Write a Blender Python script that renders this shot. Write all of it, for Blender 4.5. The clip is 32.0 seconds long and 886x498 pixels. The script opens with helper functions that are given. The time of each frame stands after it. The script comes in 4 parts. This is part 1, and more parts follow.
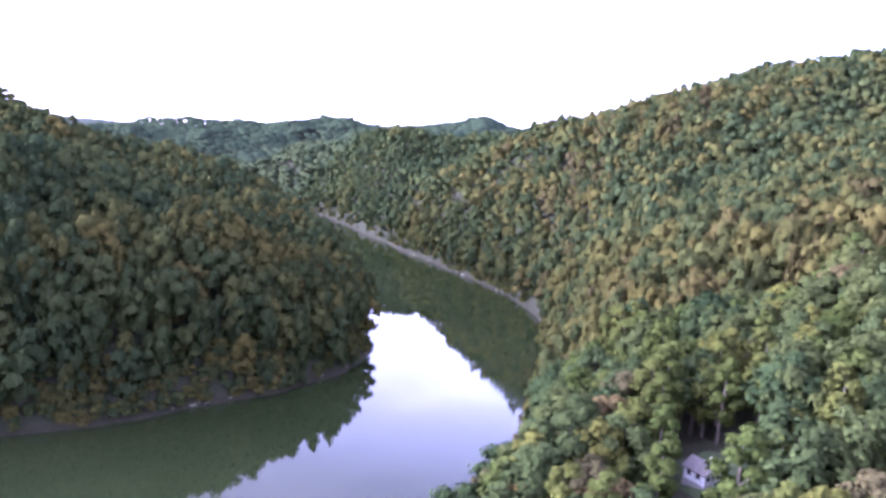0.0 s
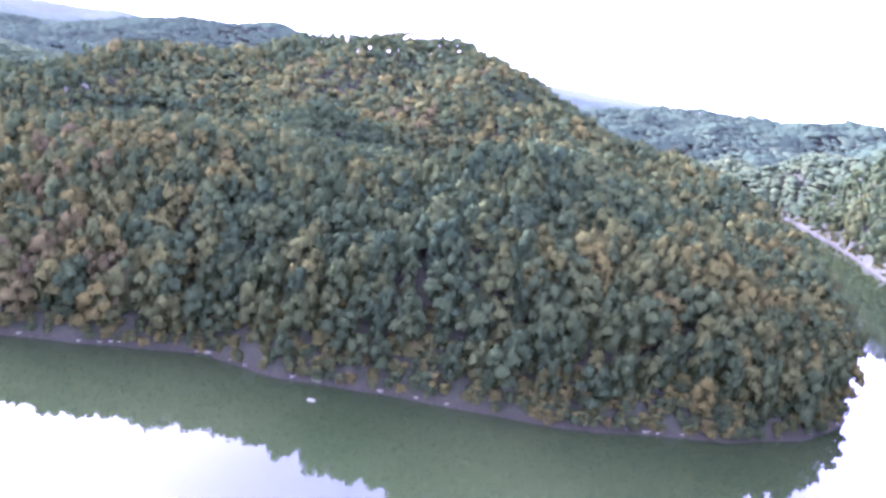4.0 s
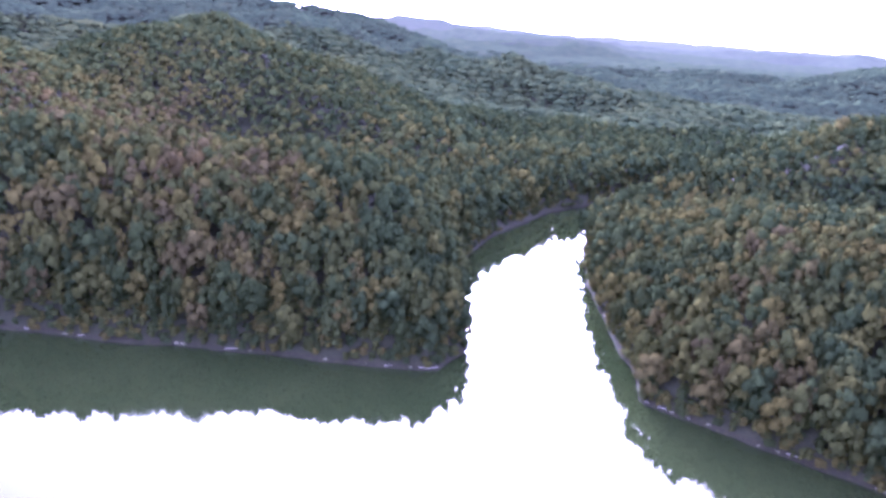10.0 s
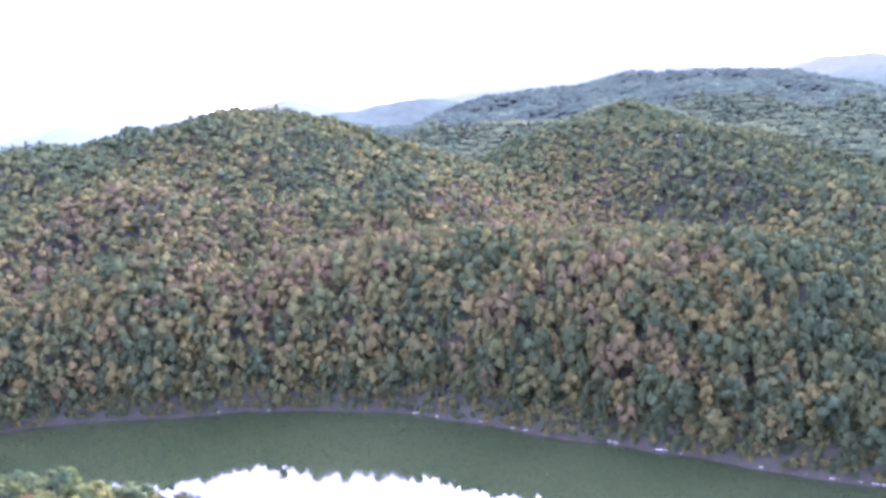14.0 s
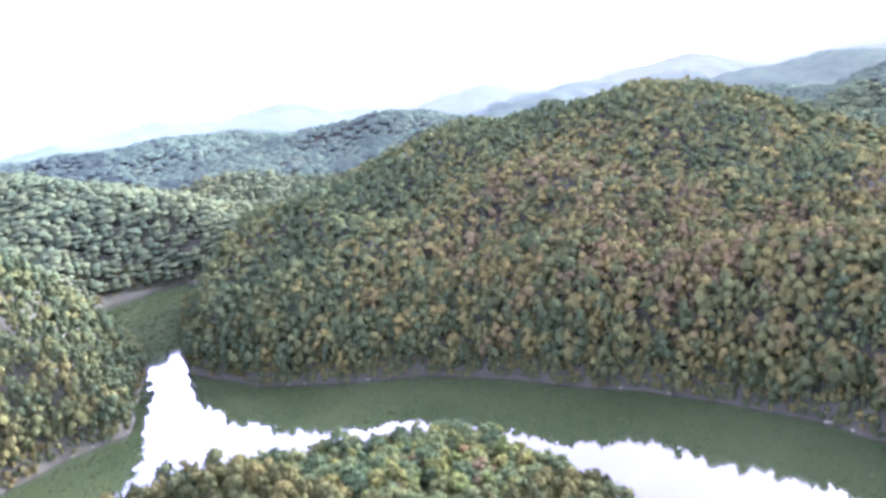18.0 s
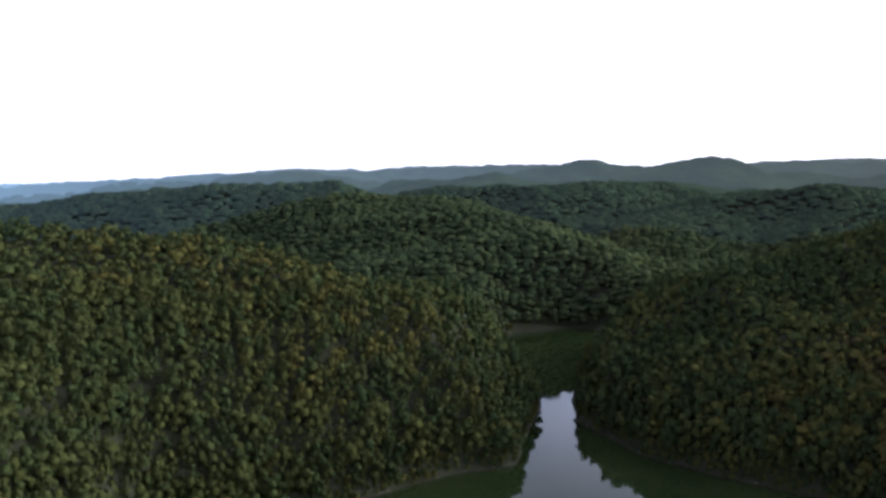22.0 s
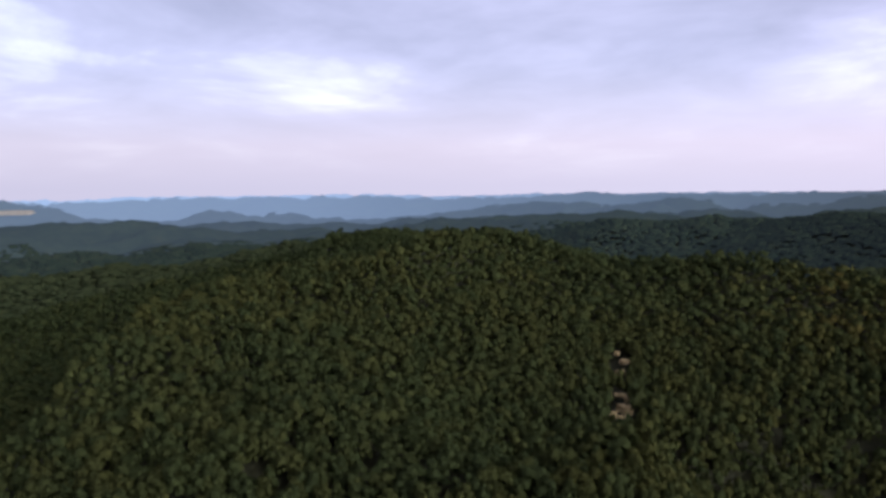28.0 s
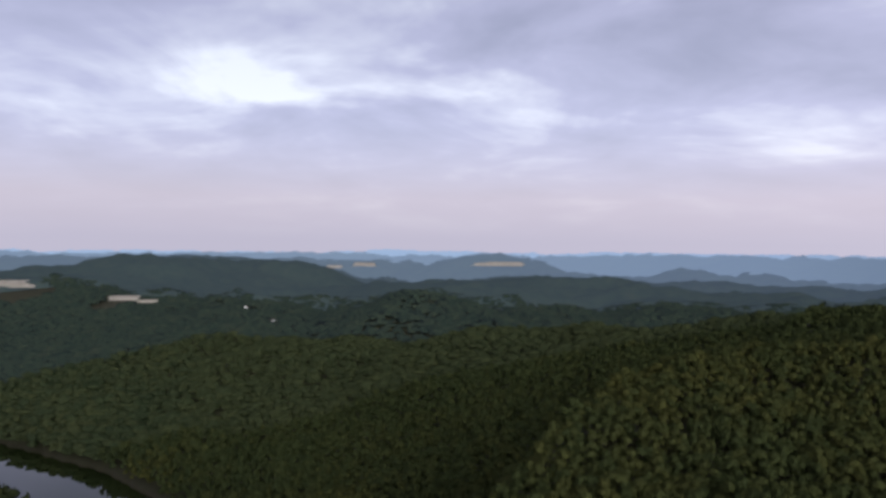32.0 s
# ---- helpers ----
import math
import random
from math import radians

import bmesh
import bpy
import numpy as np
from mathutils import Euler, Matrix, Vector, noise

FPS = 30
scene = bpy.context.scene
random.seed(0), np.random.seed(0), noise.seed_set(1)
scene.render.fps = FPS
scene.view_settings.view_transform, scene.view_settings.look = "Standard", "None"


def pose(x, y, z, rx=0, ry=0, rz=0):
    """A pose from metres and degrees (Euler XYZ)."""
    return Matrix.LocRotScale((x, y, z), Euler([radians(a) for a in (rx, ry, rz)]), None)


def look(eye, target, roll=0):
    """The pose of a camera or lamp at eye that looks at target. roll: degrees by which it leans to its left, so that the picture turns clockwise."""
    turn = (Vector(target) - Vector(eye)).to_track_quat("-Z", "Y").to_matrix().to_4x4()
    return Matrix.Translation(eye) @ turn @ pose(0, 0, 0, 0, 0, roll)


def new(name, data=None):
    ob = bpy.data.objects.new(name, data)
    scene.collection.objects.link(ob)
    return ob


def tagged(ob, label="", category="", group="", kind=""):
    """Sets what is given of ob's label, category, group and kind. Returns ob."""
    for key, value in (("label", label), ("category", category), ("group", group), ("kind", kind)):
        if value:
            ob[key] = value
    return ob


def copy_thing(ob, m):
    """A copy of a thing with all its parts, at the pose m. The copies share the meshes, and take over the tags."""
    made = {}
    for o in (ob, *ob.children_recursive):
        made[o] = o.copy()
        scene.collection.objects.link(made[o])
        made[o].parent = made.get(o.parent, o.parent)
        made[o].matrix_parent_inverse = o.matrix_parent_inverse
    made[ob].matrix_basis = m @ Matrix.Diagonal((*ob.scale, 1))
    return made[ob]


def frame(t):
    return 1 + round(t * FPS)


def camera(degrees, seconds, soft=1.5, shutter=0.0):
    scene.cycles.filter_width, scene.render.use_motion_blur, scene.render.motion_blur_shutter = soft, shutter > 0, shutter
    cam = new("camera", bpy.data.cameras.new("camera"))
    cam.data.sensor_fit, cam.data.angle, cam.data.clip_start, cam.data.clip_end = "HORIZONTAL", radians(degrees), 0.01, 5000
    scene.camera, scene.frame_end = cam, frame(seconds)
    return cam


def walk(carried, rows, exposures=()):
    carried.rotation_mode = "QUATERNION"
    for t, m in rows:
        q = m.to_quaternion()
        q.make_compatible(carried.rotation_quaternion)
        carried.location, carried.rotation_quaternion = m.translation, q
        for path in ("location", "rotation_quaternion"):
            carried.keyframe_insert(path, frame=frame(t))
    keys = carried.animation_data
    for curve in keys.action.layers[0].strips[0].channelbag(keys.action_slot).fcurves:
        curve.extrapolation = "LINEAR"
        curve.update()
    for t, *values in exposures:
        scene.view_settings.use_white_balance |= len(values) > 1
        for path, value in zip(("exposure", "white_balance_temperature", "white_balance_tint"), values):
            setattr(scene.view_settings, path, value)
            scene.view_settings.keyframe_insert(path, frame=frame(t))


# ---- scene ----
cam = camera(57.69, 32.0, soft=3.2)
PATH = [
    (0, (0.00, 0.00, 99.97), (-0.05, 99.08, 86.44), 4.99),
    (0.5, (-0.80, -0.52, 102.90), (-6.38, 97.61, 84.48), 8.25),
    (1, (-0.56, -0.89, 105.38), (-14.25, 96.88, 89.43), 7.13),
    (1.5, (-0.81, -0.94, 108.38), (-22.84, 95.22, 92.00), 6.76),
    (2, (-0.85, -2.29, 110.74), (-29.94, 91.47, 91.72), 5.61),
    (2.5, (-0.93, -3.40, 113.24), (-36.12, 88.42, 95.02), 9.42),
    (3, (-1.07, -3.72, 116.00), (-44.03, 84.42, 96.38), 6.38),
    (3.5, (-1.32, -4.36, 118.32), (-50.15, 80.38, 97.51), 7.49),
    (5.5, (0.21, -3.62, 127.94), (-70.43, 61.91, 101.19), 7.64),
    (6, (0.43, -4.38, 130.63), (-76.25, 55.52, 107.57), 3.36),
    (6.5, (0.40, -5.68, 133.69), (-80.29, 47.70, 108.42), 1.51),
    (7, (1.04, -6.45, 136.36), (-82.56, 42.75, 112.06), 7.16),
    (7.5, (1.94, -6.75, 138.95), (-84.26, 35.95, 111.65), 5.89),
    (8, (2.54, -6.88, 141.63), (-87.24, 28.74, 115.73), 1.72),
    (8.5, (3.25, -7.01, 144.67), (-88.15, 22.67, 117.02), 1.95),
    (9, (4.15, -7.31, 147.21), (-89.27, 18.37, 122.43), 9.63),
    (9.5, (4.38, -7.17, 150.34), (-92.26, 9.17, 130.47), 0.48),
    (10, (5.51, -6.98, 152.69), (-89.49, 4.53, 123.66), 3.90),
    (10.5, (6.63, -6.85, 154.65), (-90.03, -3.63, 129.26), -3.08),
    (11, (6.63, -8.22, 157.75), (-90.95, -9.47, 135.92), 1.28),
    (11.5, (7.01, -9.03, 160.66), (-89.98, -17.48, 137.85), -1.11),
    (12, (9.18, -8.71, 162.15), (-86.39, -22.18, 135.95), 0.84),
    (12.5, (10.63, -8.39, 164.38), (-84.21, -28.98, 140.27), -1.54),
    (13, (11.23, -8.39, 167.53), (-83.13, -34.26, 146.85), -0.13),
    (13.5, (11.49, -7.91, 171.20), (-80.55, -41.80, 151.73), -5.90),
    (15.5, (20.08, -6.72, 184.09), (-62.35, -58.90, 162.13), -1.45),
    (16, (20.86, -9.00, 187.59), (-58.39, -66.25, 166.57), -2.20),
    (16.5, (22.08, -10.21, 189.98), (-54.42, -71.20, 169.31), 0.49),
    (17, (23.58, -10.07, 192.93), (-48.66, -76.17, 172.65), -2.15),
    (17.5, (26.04, -9.36, 195.81), (-43.11, -78.54, 175.02), 0.53),
    (18, (27.77, -8.34, 199.00), (-33.86, -84.53, 179.07), -8.74),
    (18.5, (28.95, -7.06, 202.34), (-30.74, -85.39, 184.98), -3.37),
    (19, (29.84, -5.36, 205.66), (-24.70, -87.44, 188.67), -2.94),
    (19.5, (31.16, -4.07, 208.89), (-17.59, -90.54, 196.73), -5.39),
    (20, (32.19, -2.79, 211.65), (-11.64, -91.55, 197.50), -2.40),
    (20.5, (31.98, -1.49, 214.02), (-6.51, -92.89, 201.16), -2.63),
    (21, (32.09, -1.25, 216.12), (2.08, -96.13, 206.21), -7.08),
    (21.5, (32.55, -2.28, 218.23), (8.73, -98.73, 206.81), -5.89),
    (22, (33.97, -2.25, 220.35), (15.43, -99.99, 210.18), -1.96),
    (22.5, (35.24, -2.01, 222.70), (25.06, -101.29, 216.39), -5.19),
    (23, (36.73, -1.73, 225.14), (32.17, -100.93, 213.36), -2.46),
    (23.5, (37.50, -1.59, 227.31), (37.37, -101.00, 216.45), -2.77),
    (24, (38.02, -1.58, 229.87), (44.62, -101.09, 222.53), -2.62),
    (24.5, (38.80, -1.06, 232.04), (52.68, -99.48, 221.09), -3.35),
    (25, (38.90, -0.39, 233.71), (58.75, -98.03, 225.17), 0.01),
    (25.5, (38.49, 0.11, 235.47), (66.21, -95.73, 228.66), -1.35),
    (27.5, (29.38, 2.07, 246.44), (86.45, -79.53, 237.27), -2.36),
    (28, (27.88, 4.50, 248.43), (90.35, -73.21, 240.73), -0.46),
    (28.5, (27.06, 6.21, 249.95), (95.80, -66.15, 243.85), -1.97),
    (29, (26.03, 6.91, 252.17), (100.08, -59.98, 245.70), -2.04),
    (29.5, (25.30, 7.83, 254.11), (104.25, -52.94, 245.48), -0.51),
    (30, (24.33, 8.61, 255.60), (108.20, -45.56, 250.09), -1.71),
    (30.5, (23.54, 9.46, 257.45), (111.02, -38.93, 255.14), 0.92),
    (31, (22.21, 10.08, 259.11), (113.00, -31.16, 251.55), 1.78),
    (31.5, (21.25, 10.56, 260.95), (114.26, -25.50, 253.91), 0.29),
    (32, (20.92, 11.17, 263.07), (115.70, -20.71, 261.99), 0.71),
]
EXPOSURE = [(0, 3.41, 4910, 41), (2, 4.3, 4750, 51), (3.5, 4.75, 4750, 54), (6, 4.73, 4750, 57), (8, 4.01, 4800, 55), (10, 4.15, 4720, 54), (12, 4.88, 4750, 55), (13, 4.93, 4750, 54), (16, 4.73, 4850, 46), (18, 4.73, 5000, 40), (19, 3.69, 5340, 23), (20, 2.89, 5590, 14), (21, 1.64, 5640, 8), (22, 1.37, 5490, 4), (23, 1.22, 5440, 3), (24, 0.43, 5230, 27), (25, 0.74, 5580, 10), (28, 0.26, 5860, 15), (29, 0.2, 6000, 17), (31, 0.4, 6160, 11), (32, 0.01, 6080, 13)]
walk(cam, [(t, look(eye, aim, roll)) for t, eye, aim, roll in PATH], EXPOSURE)

# ---------------- light ----------------
SUN_AZ, SUN_EL = 88.0, 15.0          # degrees to the left of +y, degrees up


def make_world():
    """Broken evening cloud, brightest towards the west where the sun has sunk behind it."""
    world = bpy.data.worlds.new("overcast_evening_sky")
    scene.world = world
    world.use_nodes = True
    nt = world.node_tree
    nt.nodes.clear()
    nd, ln = nt.nodes.new, nt.links.new

    def math_node(op, a, b=None, clamp=False):
        n = nd("ShaderNodeMath")
        n.operation, n.use_clamp = op, clamp
        for i, v in enumerate((a, b)):
            if v is None:
                continue
            if isinstance(v, (int, float)):
                n.inputs[i].default_value = v
            else:
                ln(v, n.inputs[i])
        return n.outputs[0]

    def ramp(fac, stops):
        n = nd("ShaderNodeValToRGB")
        el = n.color_ramp.elements
        while len(el) < len(stops):
            el.new(0.5)
        for e, (p, c) in zip(el, stops):
            e.position, e.color = p, (*c, 1)
        ln(fac, n.inputs[0])
        return n.outputs[0]

    def mix(kind, fac, a, b):
        n = nd("ShaderNodeMix")
        n.data_type, n.blend_type = "RGBA", kind
        if isinstance(fac, (int, float)):
            n.inputs[0].default_value = fac
        else:
            ln(fac, n.inputs[0])
        ln(a, n.inputs[6])
        ln(b, n.inputs[7])
        return n.outputs[2]

    out, bg = nd("ShaderNodeOutputWorld"), nd("ShaderNodeBackground")
    sky = nd("ShaderNodeTexSky")
    sky.sky_type, sky.sun_disc = "NISHITA", False
    sky.sun_elevation, sky.sun_rotation = radians(SUN_EL), radians(-SUN_AZ)
    sky.air_density, sky.dust_density = 1.0, 2.0
    tc = nd("ShaderNodeTexCoord")
    xyz = nd("ShaderNodeSeparateXYZ")
    ln(tc.outputs["Generated"], xyz.inputs[0])
    up = math_node("MAXIMUM", xyz.outputs[2], 0.0)
    # the cloud base is a flat sheet: its features crowd together towards the horizon
    depth = math_node("ADD", up, 0.17)
    flat = nd("ShaderNodeCombineXYZ")
    ln(math_node("DIVIDE", xyz.outputs[0], depth), flat.inputs[0])
    ln(math_node("DIVIDE", xyz.outputs[1], depth), flat.inputs[1])
    big, fine = nd("ShaderNodeTexNoise"), nd("ShaderNodeTexNoise")
    for n, scale, detail in ((big, 0.55, 5), (fine, 1.5, 8)):
        n.inputs["Scale"].default_value, n.inputs["Detail"].default_value = scale, detail
        n.inputs["Roughness"].default_value = 0.55
        n.inputs["Distortion"].default_value = 0.4
        ln(flat.outputs[0], n.inputs["Vector"])
    body = math_node("ADD", math_node("MULTIPLY", big.outputs[0], 0.6), math_node("MULTIPLY", fine.outputs[0], 0.4))
    cloud = ramp(body, [(0.36, (0.44, 0.45, 0.58)), (0.45, (0.58, 0.58, 0.74)), (0.53, (0.74, 0.73, 0.92)), (0.58, (1.0, 1.0, 1.12)), (0.63, (1.4, 1.42, 1.44))])
    veil = ramp(up, [(0.0, (0.70, 0.64, 0.72)), (0.05, (0.78, 0.68, 0.74)), (0.14, (0.74, 0.71, 0.84)), (1.0, (0.8, 0.8, 0.95))])
    thin = ramp(up, [(0.0, (0, 0, 0)), (0.06, (0.15, 0.15, 0.15)), (0.16, (0.85, 0.85, 0.85)), (1.0, (1, 1, 1))])
    over = mix("MIX", thin, veil, cloud)
    # brightness by the way to the sunken sun
    toward = math_node("ADD", math_node("MULTIPLY", xyz.outputs[0], -math.sin(radians(SUN_AZ))),
                       math_node("MULTIPLY", xyz.outputs[1], math.cos(radians(SUN_AZ))))
    glow = ramp(math_node("MULTIPLY_ADD", toward, 0.5), [(0.0, (0.63, 0.64, 0.66)), (0.2, (0.71, 0.71, 0.72)), (0.32, (0.75, 0.75, 0.76)), (0.5, (0.78, 0.76, 0.77)),
                                                         (0.66, (0.98, 0.94, 0.89)), (1.0, (1.3, 1.2, 1.03))])
    for n in nt.nodes:
        if n.bl_idname == "ShaderNodeMath" and n.operation == "MULTIPLY_ADD":
            n.inputs[2].default_value = 0.5
    # the cloud deck is thick overhead and thins towards the horizon
    deck = ramp(up, [(0.0, (1, 1, 1)), (0.10, (1.0, 1.0, 1.0)), (0.28, (0.77, 0.77, 0.78)), (0.43, (0.40, 0.38, 0.36)), (1.0, (0.37, 0.345, 0.32))])
    lit = mix("MULTIPLY", 1.0, mix("MULTIPLY", 1.0, over, glow), deck)
    # the sun behind thick cloud: one broad soft glow
    beam = nd("ShaderNodeVectorMath")
    beam.operation = "DOT_PRODUCT"
    ln(tc.outputs["Generated"], beam.inputs[0])
    beam.inputs[1].default_value = (-math.sin(radians(SUN_AZ)) * math.cos(radians(SUN_EL)), math.cos(radians(SUN_AZ)) * math.cos(radians(SUN_EL)), math.sin(radians(SUN_EL)))
    lobe = math_node("MULTIPLY", math_node("POWER", math_node("MAXIMUM", beam.outputs["Value"], 0.0), 16.0), 4.2)
    warm = nd("ShaderNodeVectorMath")
    warm.operation = "SCALE"
    warm.inputs[0].default_value = (1.0, 0.94, 0.84)
    ln(lobe, warm.inputs["Scale"])
    lit = mix("ADD", 1.0, lit, warm.outputs[0])
    clear = nd("ShaderNodeVectorMath")
    clear.operation = "SCALE"
    ln(sky.outputs[0], clear.inputs[0])
    clear.inputs["Scale"].default_value = 0.01
    total = mix("ADD", 1.0, lit, clear.outputs[0])
    ln(total, bg.inputs[0])
    bg.inputs[1].default_value = 1.2
    ln(bg.outputs[0], out.inputs[0])


make_world()
sun = new("sun", bpy.data.lights.new("sun", "SUN"))
sun.data.energy, sun.data.angle, sun.data.color = 0.85, radians(22), (1.0, 0.91, 0.78)
sun.matrix_world = look((0, 0, 0), (math.sin(radians(SUN_AZ)), -math.cos(radians(SUN_AZ)), -math.tan(radians(SUN_EL))))

# ---------------- plan: shores and ridges ----------------
EAST_SHORE = [(-330, 1130), (-200, 1010), (-127, 895), (-70, 775), (-30, 690), (8, 607), (47, 527), (60, 468), (56, 385),
              (41, 296), (18, 205), (6, 165), (-18, 108), (-70, 50), (-130, -5), (-175, -80), (-196, -160)]
POINT_SHORE = [(-216, -240), (-226, -280), (-212, -325), (-165, -372), (-105, -400), (-30, -402), (45, -380), (110, -372)]
SOUTH_SHORE = [(140, -425), (105, -482), (45, -512), (-11, -524), (-71, -553), (-119, -557), (-150, -620), (-185, -696),
               (-192, -800), (-200, -900), (-218, -980), (-255, -1015), (-330, -1010), (-420, -960)]
WEST_SHORE = [(-440, -915), (-340, -890), (-272, -800), (-216, -700), (-198, -638), (-216, -547), (-252, -495), (-292, -448),
              (-319, -384), (-340, -308), (-352, -256), (-356, -197), (-345, -138), (-334, -85), (-328, -54), (-321, -20),
              (-314, 13), (-313, 33), (-335, 48)]
ARM_SHORE = [(-400, 52), (-476, 63), (-550, 105), (-605, 150), (-665, 235), (-690, 345), (-645, 350), (-612, 240), (-544, 168)]
NORTH_SHORE = [(-501, 150), (-428, 131), (-385, 128), (-347, 126), (-302, 120), (-286, 116), (-266, 135), (-240, 161),
               (-219, 181), (-191, 189), (-160, 211), (-125, 234), (-91, 257), (-57, 292), (-39, 325), (-30, 362), (-40, 430),
               (-75, 530), (-120, 640), (-170, 740), (-220, 860), (-300, 980), (-400, 1080)]
LAKE = EAST_SHORE + POINT_SHORE + SOUTH_SHORE + WEST_SHORE + ARM_SHORE + NORTH_SHORE
RIVER = [(1500, 460), (1300, 330), (1132, 200), (1079, 155), (982, 78), (858, 20), (790, -10), (735, 10), (740, 60), (800, 115), (900, 175),
         (985, 232), (1130, 345), (1370, 490)]
# ridges: nodes of x, y, height of the ground; flank slope and crest radius follow
RIDGES = [
    # northern hill between the arms
    ([(-48, 385, 6), (-66, 411, 22), (-95, 447, 34), (-176, 527, 52), (-238, 568, 62), (-302, 605, 66), (-381, 630, 86), (-453, 631, 113)], 0.46, 25),
    ([(-453, 631, 113), (-490, 603, 106), (-569, 559, 92), (-600, 462, 68), (-620, 393, 58), (-607, 300, 34), (-575, 215, 14)], 0.40, 35),
    ([(-420, 590, 92), (-352, 500, 74), (-365, 400, 55), (-365, 300, 38), (-345, 200, 18)], 0.42, 30),
    ([(-280, 540, 76), (-230, 440, 66), (-190, 340, 60), (-165, 268, 48)], 0.55, 25),
    ([(-475, 655, 108), (-540, 800, 92), (-570, 950, 60)], 0.44, 35),
    # western hill
    ([(-340, 36, 8), (-366, 30, 20), (-398, 12, 31), (-428, -12, 43), (-467, -46, 45), (-499, -103, 41), (-538, -160, 42), (-587, -235, 58),
      (-641, -334, 88), (-679, -411, 110), (-703, -486, 138), (-692, -536, 146)], 0.44, 25),
    ([(-692, -536, 146), (-620, -610, 138), (-560, -660, 136), (-499, -690, 122), (-434, -700, 110), (-345, -712, 80), (-275, -705, 48), (-228, -680, 14)], 0.44, 35),
    ([(-692, -536, 146), (-560, -480, 95), (-450, -420, 52)], 0.40, 35),
    ([(-692, -536, 146), (-850, -700, 88), (-1000, -900, 78)], 0.36, 60),
    # hill behind the western arm
    ([(-962, -263, 98), (-974, -174, 118), (-925, -200, 98), (-889, -113, 88), (-845, -26, 66), (-794, 29, 46), (-737, 60, 34), (-640, 110, 14)], 0.42, 30),
    ([(-974, -174, 118), (-907, -249, 94), (-828, -332, 56), (-760, -380, 50)], 0.40, 30),
    ([(-1479, -230, 106), (-1491, -115, 108), (-1494, 49, 84), (-1374, 237, 64), (-1195, 344, 34), (-1024, 382, 8)], 0.36, 60),
    ([(-1300, -700, 104), (-1479, -230, 100)], 0.33, 60),
    ([(-1700, -60, 118), (-1680, -330, 142), (-1640, -520, 128)], 0.33, 60),
    ([(-2000, -1250, 105), (-2230, -1000, 112)], 0.30, 80),
    # far western range
    ([(-2363, 388, 36), (-2299, 665, 24), (-2206, 927, 38), (-2027, 1270, 22), (-1581, 1211, 92), (-1483, 1329, 112)], 0.30, 80),
    # eastern hill
    ([(150, 1100, 76), (121, 891, 85), (169, 833, 112), (228, 724, 142), (282, 662, 164), (309, 605, 168), (330, 450, 150), (270, 300, 112),
      (205, 200, 92), (130, 120, 66), (70, 10, 36), (-10, -150, 32), (-130, -270, 31)], 0.42, 35),
    ([(228, 724, 150), (150, 640, 95), (100, 590, 55)], 0.42, 30),
    ([(121, 891, 88), (30, 915, 96), (-60, 945, 96), (-130, 1010, 84), (-190, 1100, 62)], 0.50, 20),
    ([(282, 662, 170), (190, 540, 100), (110, 460, 50)], 0.42, 30),
    # northern far hill
    ([(-657, 1567, 42), (-574, 1705, 83), (-395, 1756, 94), (-192, 1789, 118), (52, 1699, 137), (151, 1492, 116), (176, 1288, 104), (150, 1100, 92)], 0.26, 70),
    # southern hill
    ([(-150, -672, 6), (-141, -699, 36), (-103, -707, 63), (-51, -696, 98), (-2, -690, 126), (45, -681, 141), (111, -677, 148), (177, -680, 158),
      (257, -670, 166), (339, -656, 174), (401, -637, 181), (448, -632, 187)], 0.46, 40),
    ([(448, -632, 187), (478, -540, 184), (484, -440, 172), (462, -330, 162), (468, -210, 151), (500, -160, 147), (490, -95, 138), (465, -30, 126), (420, 25, 104), (360, 70, 78)], 0.36, 60),
    ([(470, -500, 180), (340, -480, 140), (230, -440, 95)], 0.38, 60),
    ([(462, -300, 160), (360, -270, 130), (260, -220, 95)], 0.36, 60),
    # south-eastern country
    ([(662, -700, 182), (802, -612, 170), (900, -520, 155), (1050, -450, 130), (1230, -330, 96), (1300, -150, 85), (1260, 0, 70), (1230, 120, 50)], 0.36, 60),
    ([(448, -632, 187), (560, -690, 178), (662, -700, 182)], 0.36, 60),
    ([(1060, 350, 60), (1280, 190, 84), (1500, 0, 122), (1700, -130, 120), (1800, -300, 90)], 0.30, 70),
    ([(1548, -463, 150), (1406, -563, 112), (1798, -905, 100)], 0.33, 60),
    ([(1693, 313, 158), (2509, 246, 150), (2820, -15, 168), (2597, -337, 158)], 0.30, 80),
    # hills beyond the southern channel
    ([(-400, -1030, 36), (-365, -1100, 78), (-320, -1180, 112), (-240, -1300, 146), (-150, -1400, 174), (-50, -1500, 184), (150, -1600, 187),
      (374, -1750, 184), (584, -1925, 162), (911, -1800, 164)], 0.38, 50),
    ([(-1051, -1184, 95), (-1049, -1318, 128), (-956, -1389, 155), (-857, -1455, 146), (-727, -1414, 124), (-605, -1364, 112)], 0.36, 60),
    ([(-900, -1900, 150), (-592, -1800, 168), (-475, -1836, 164), (-306, -1875, 160)], 0.33, 70),
]
rng = np.random.default_rng(7)
LATTICE = rng.random((256, 256))


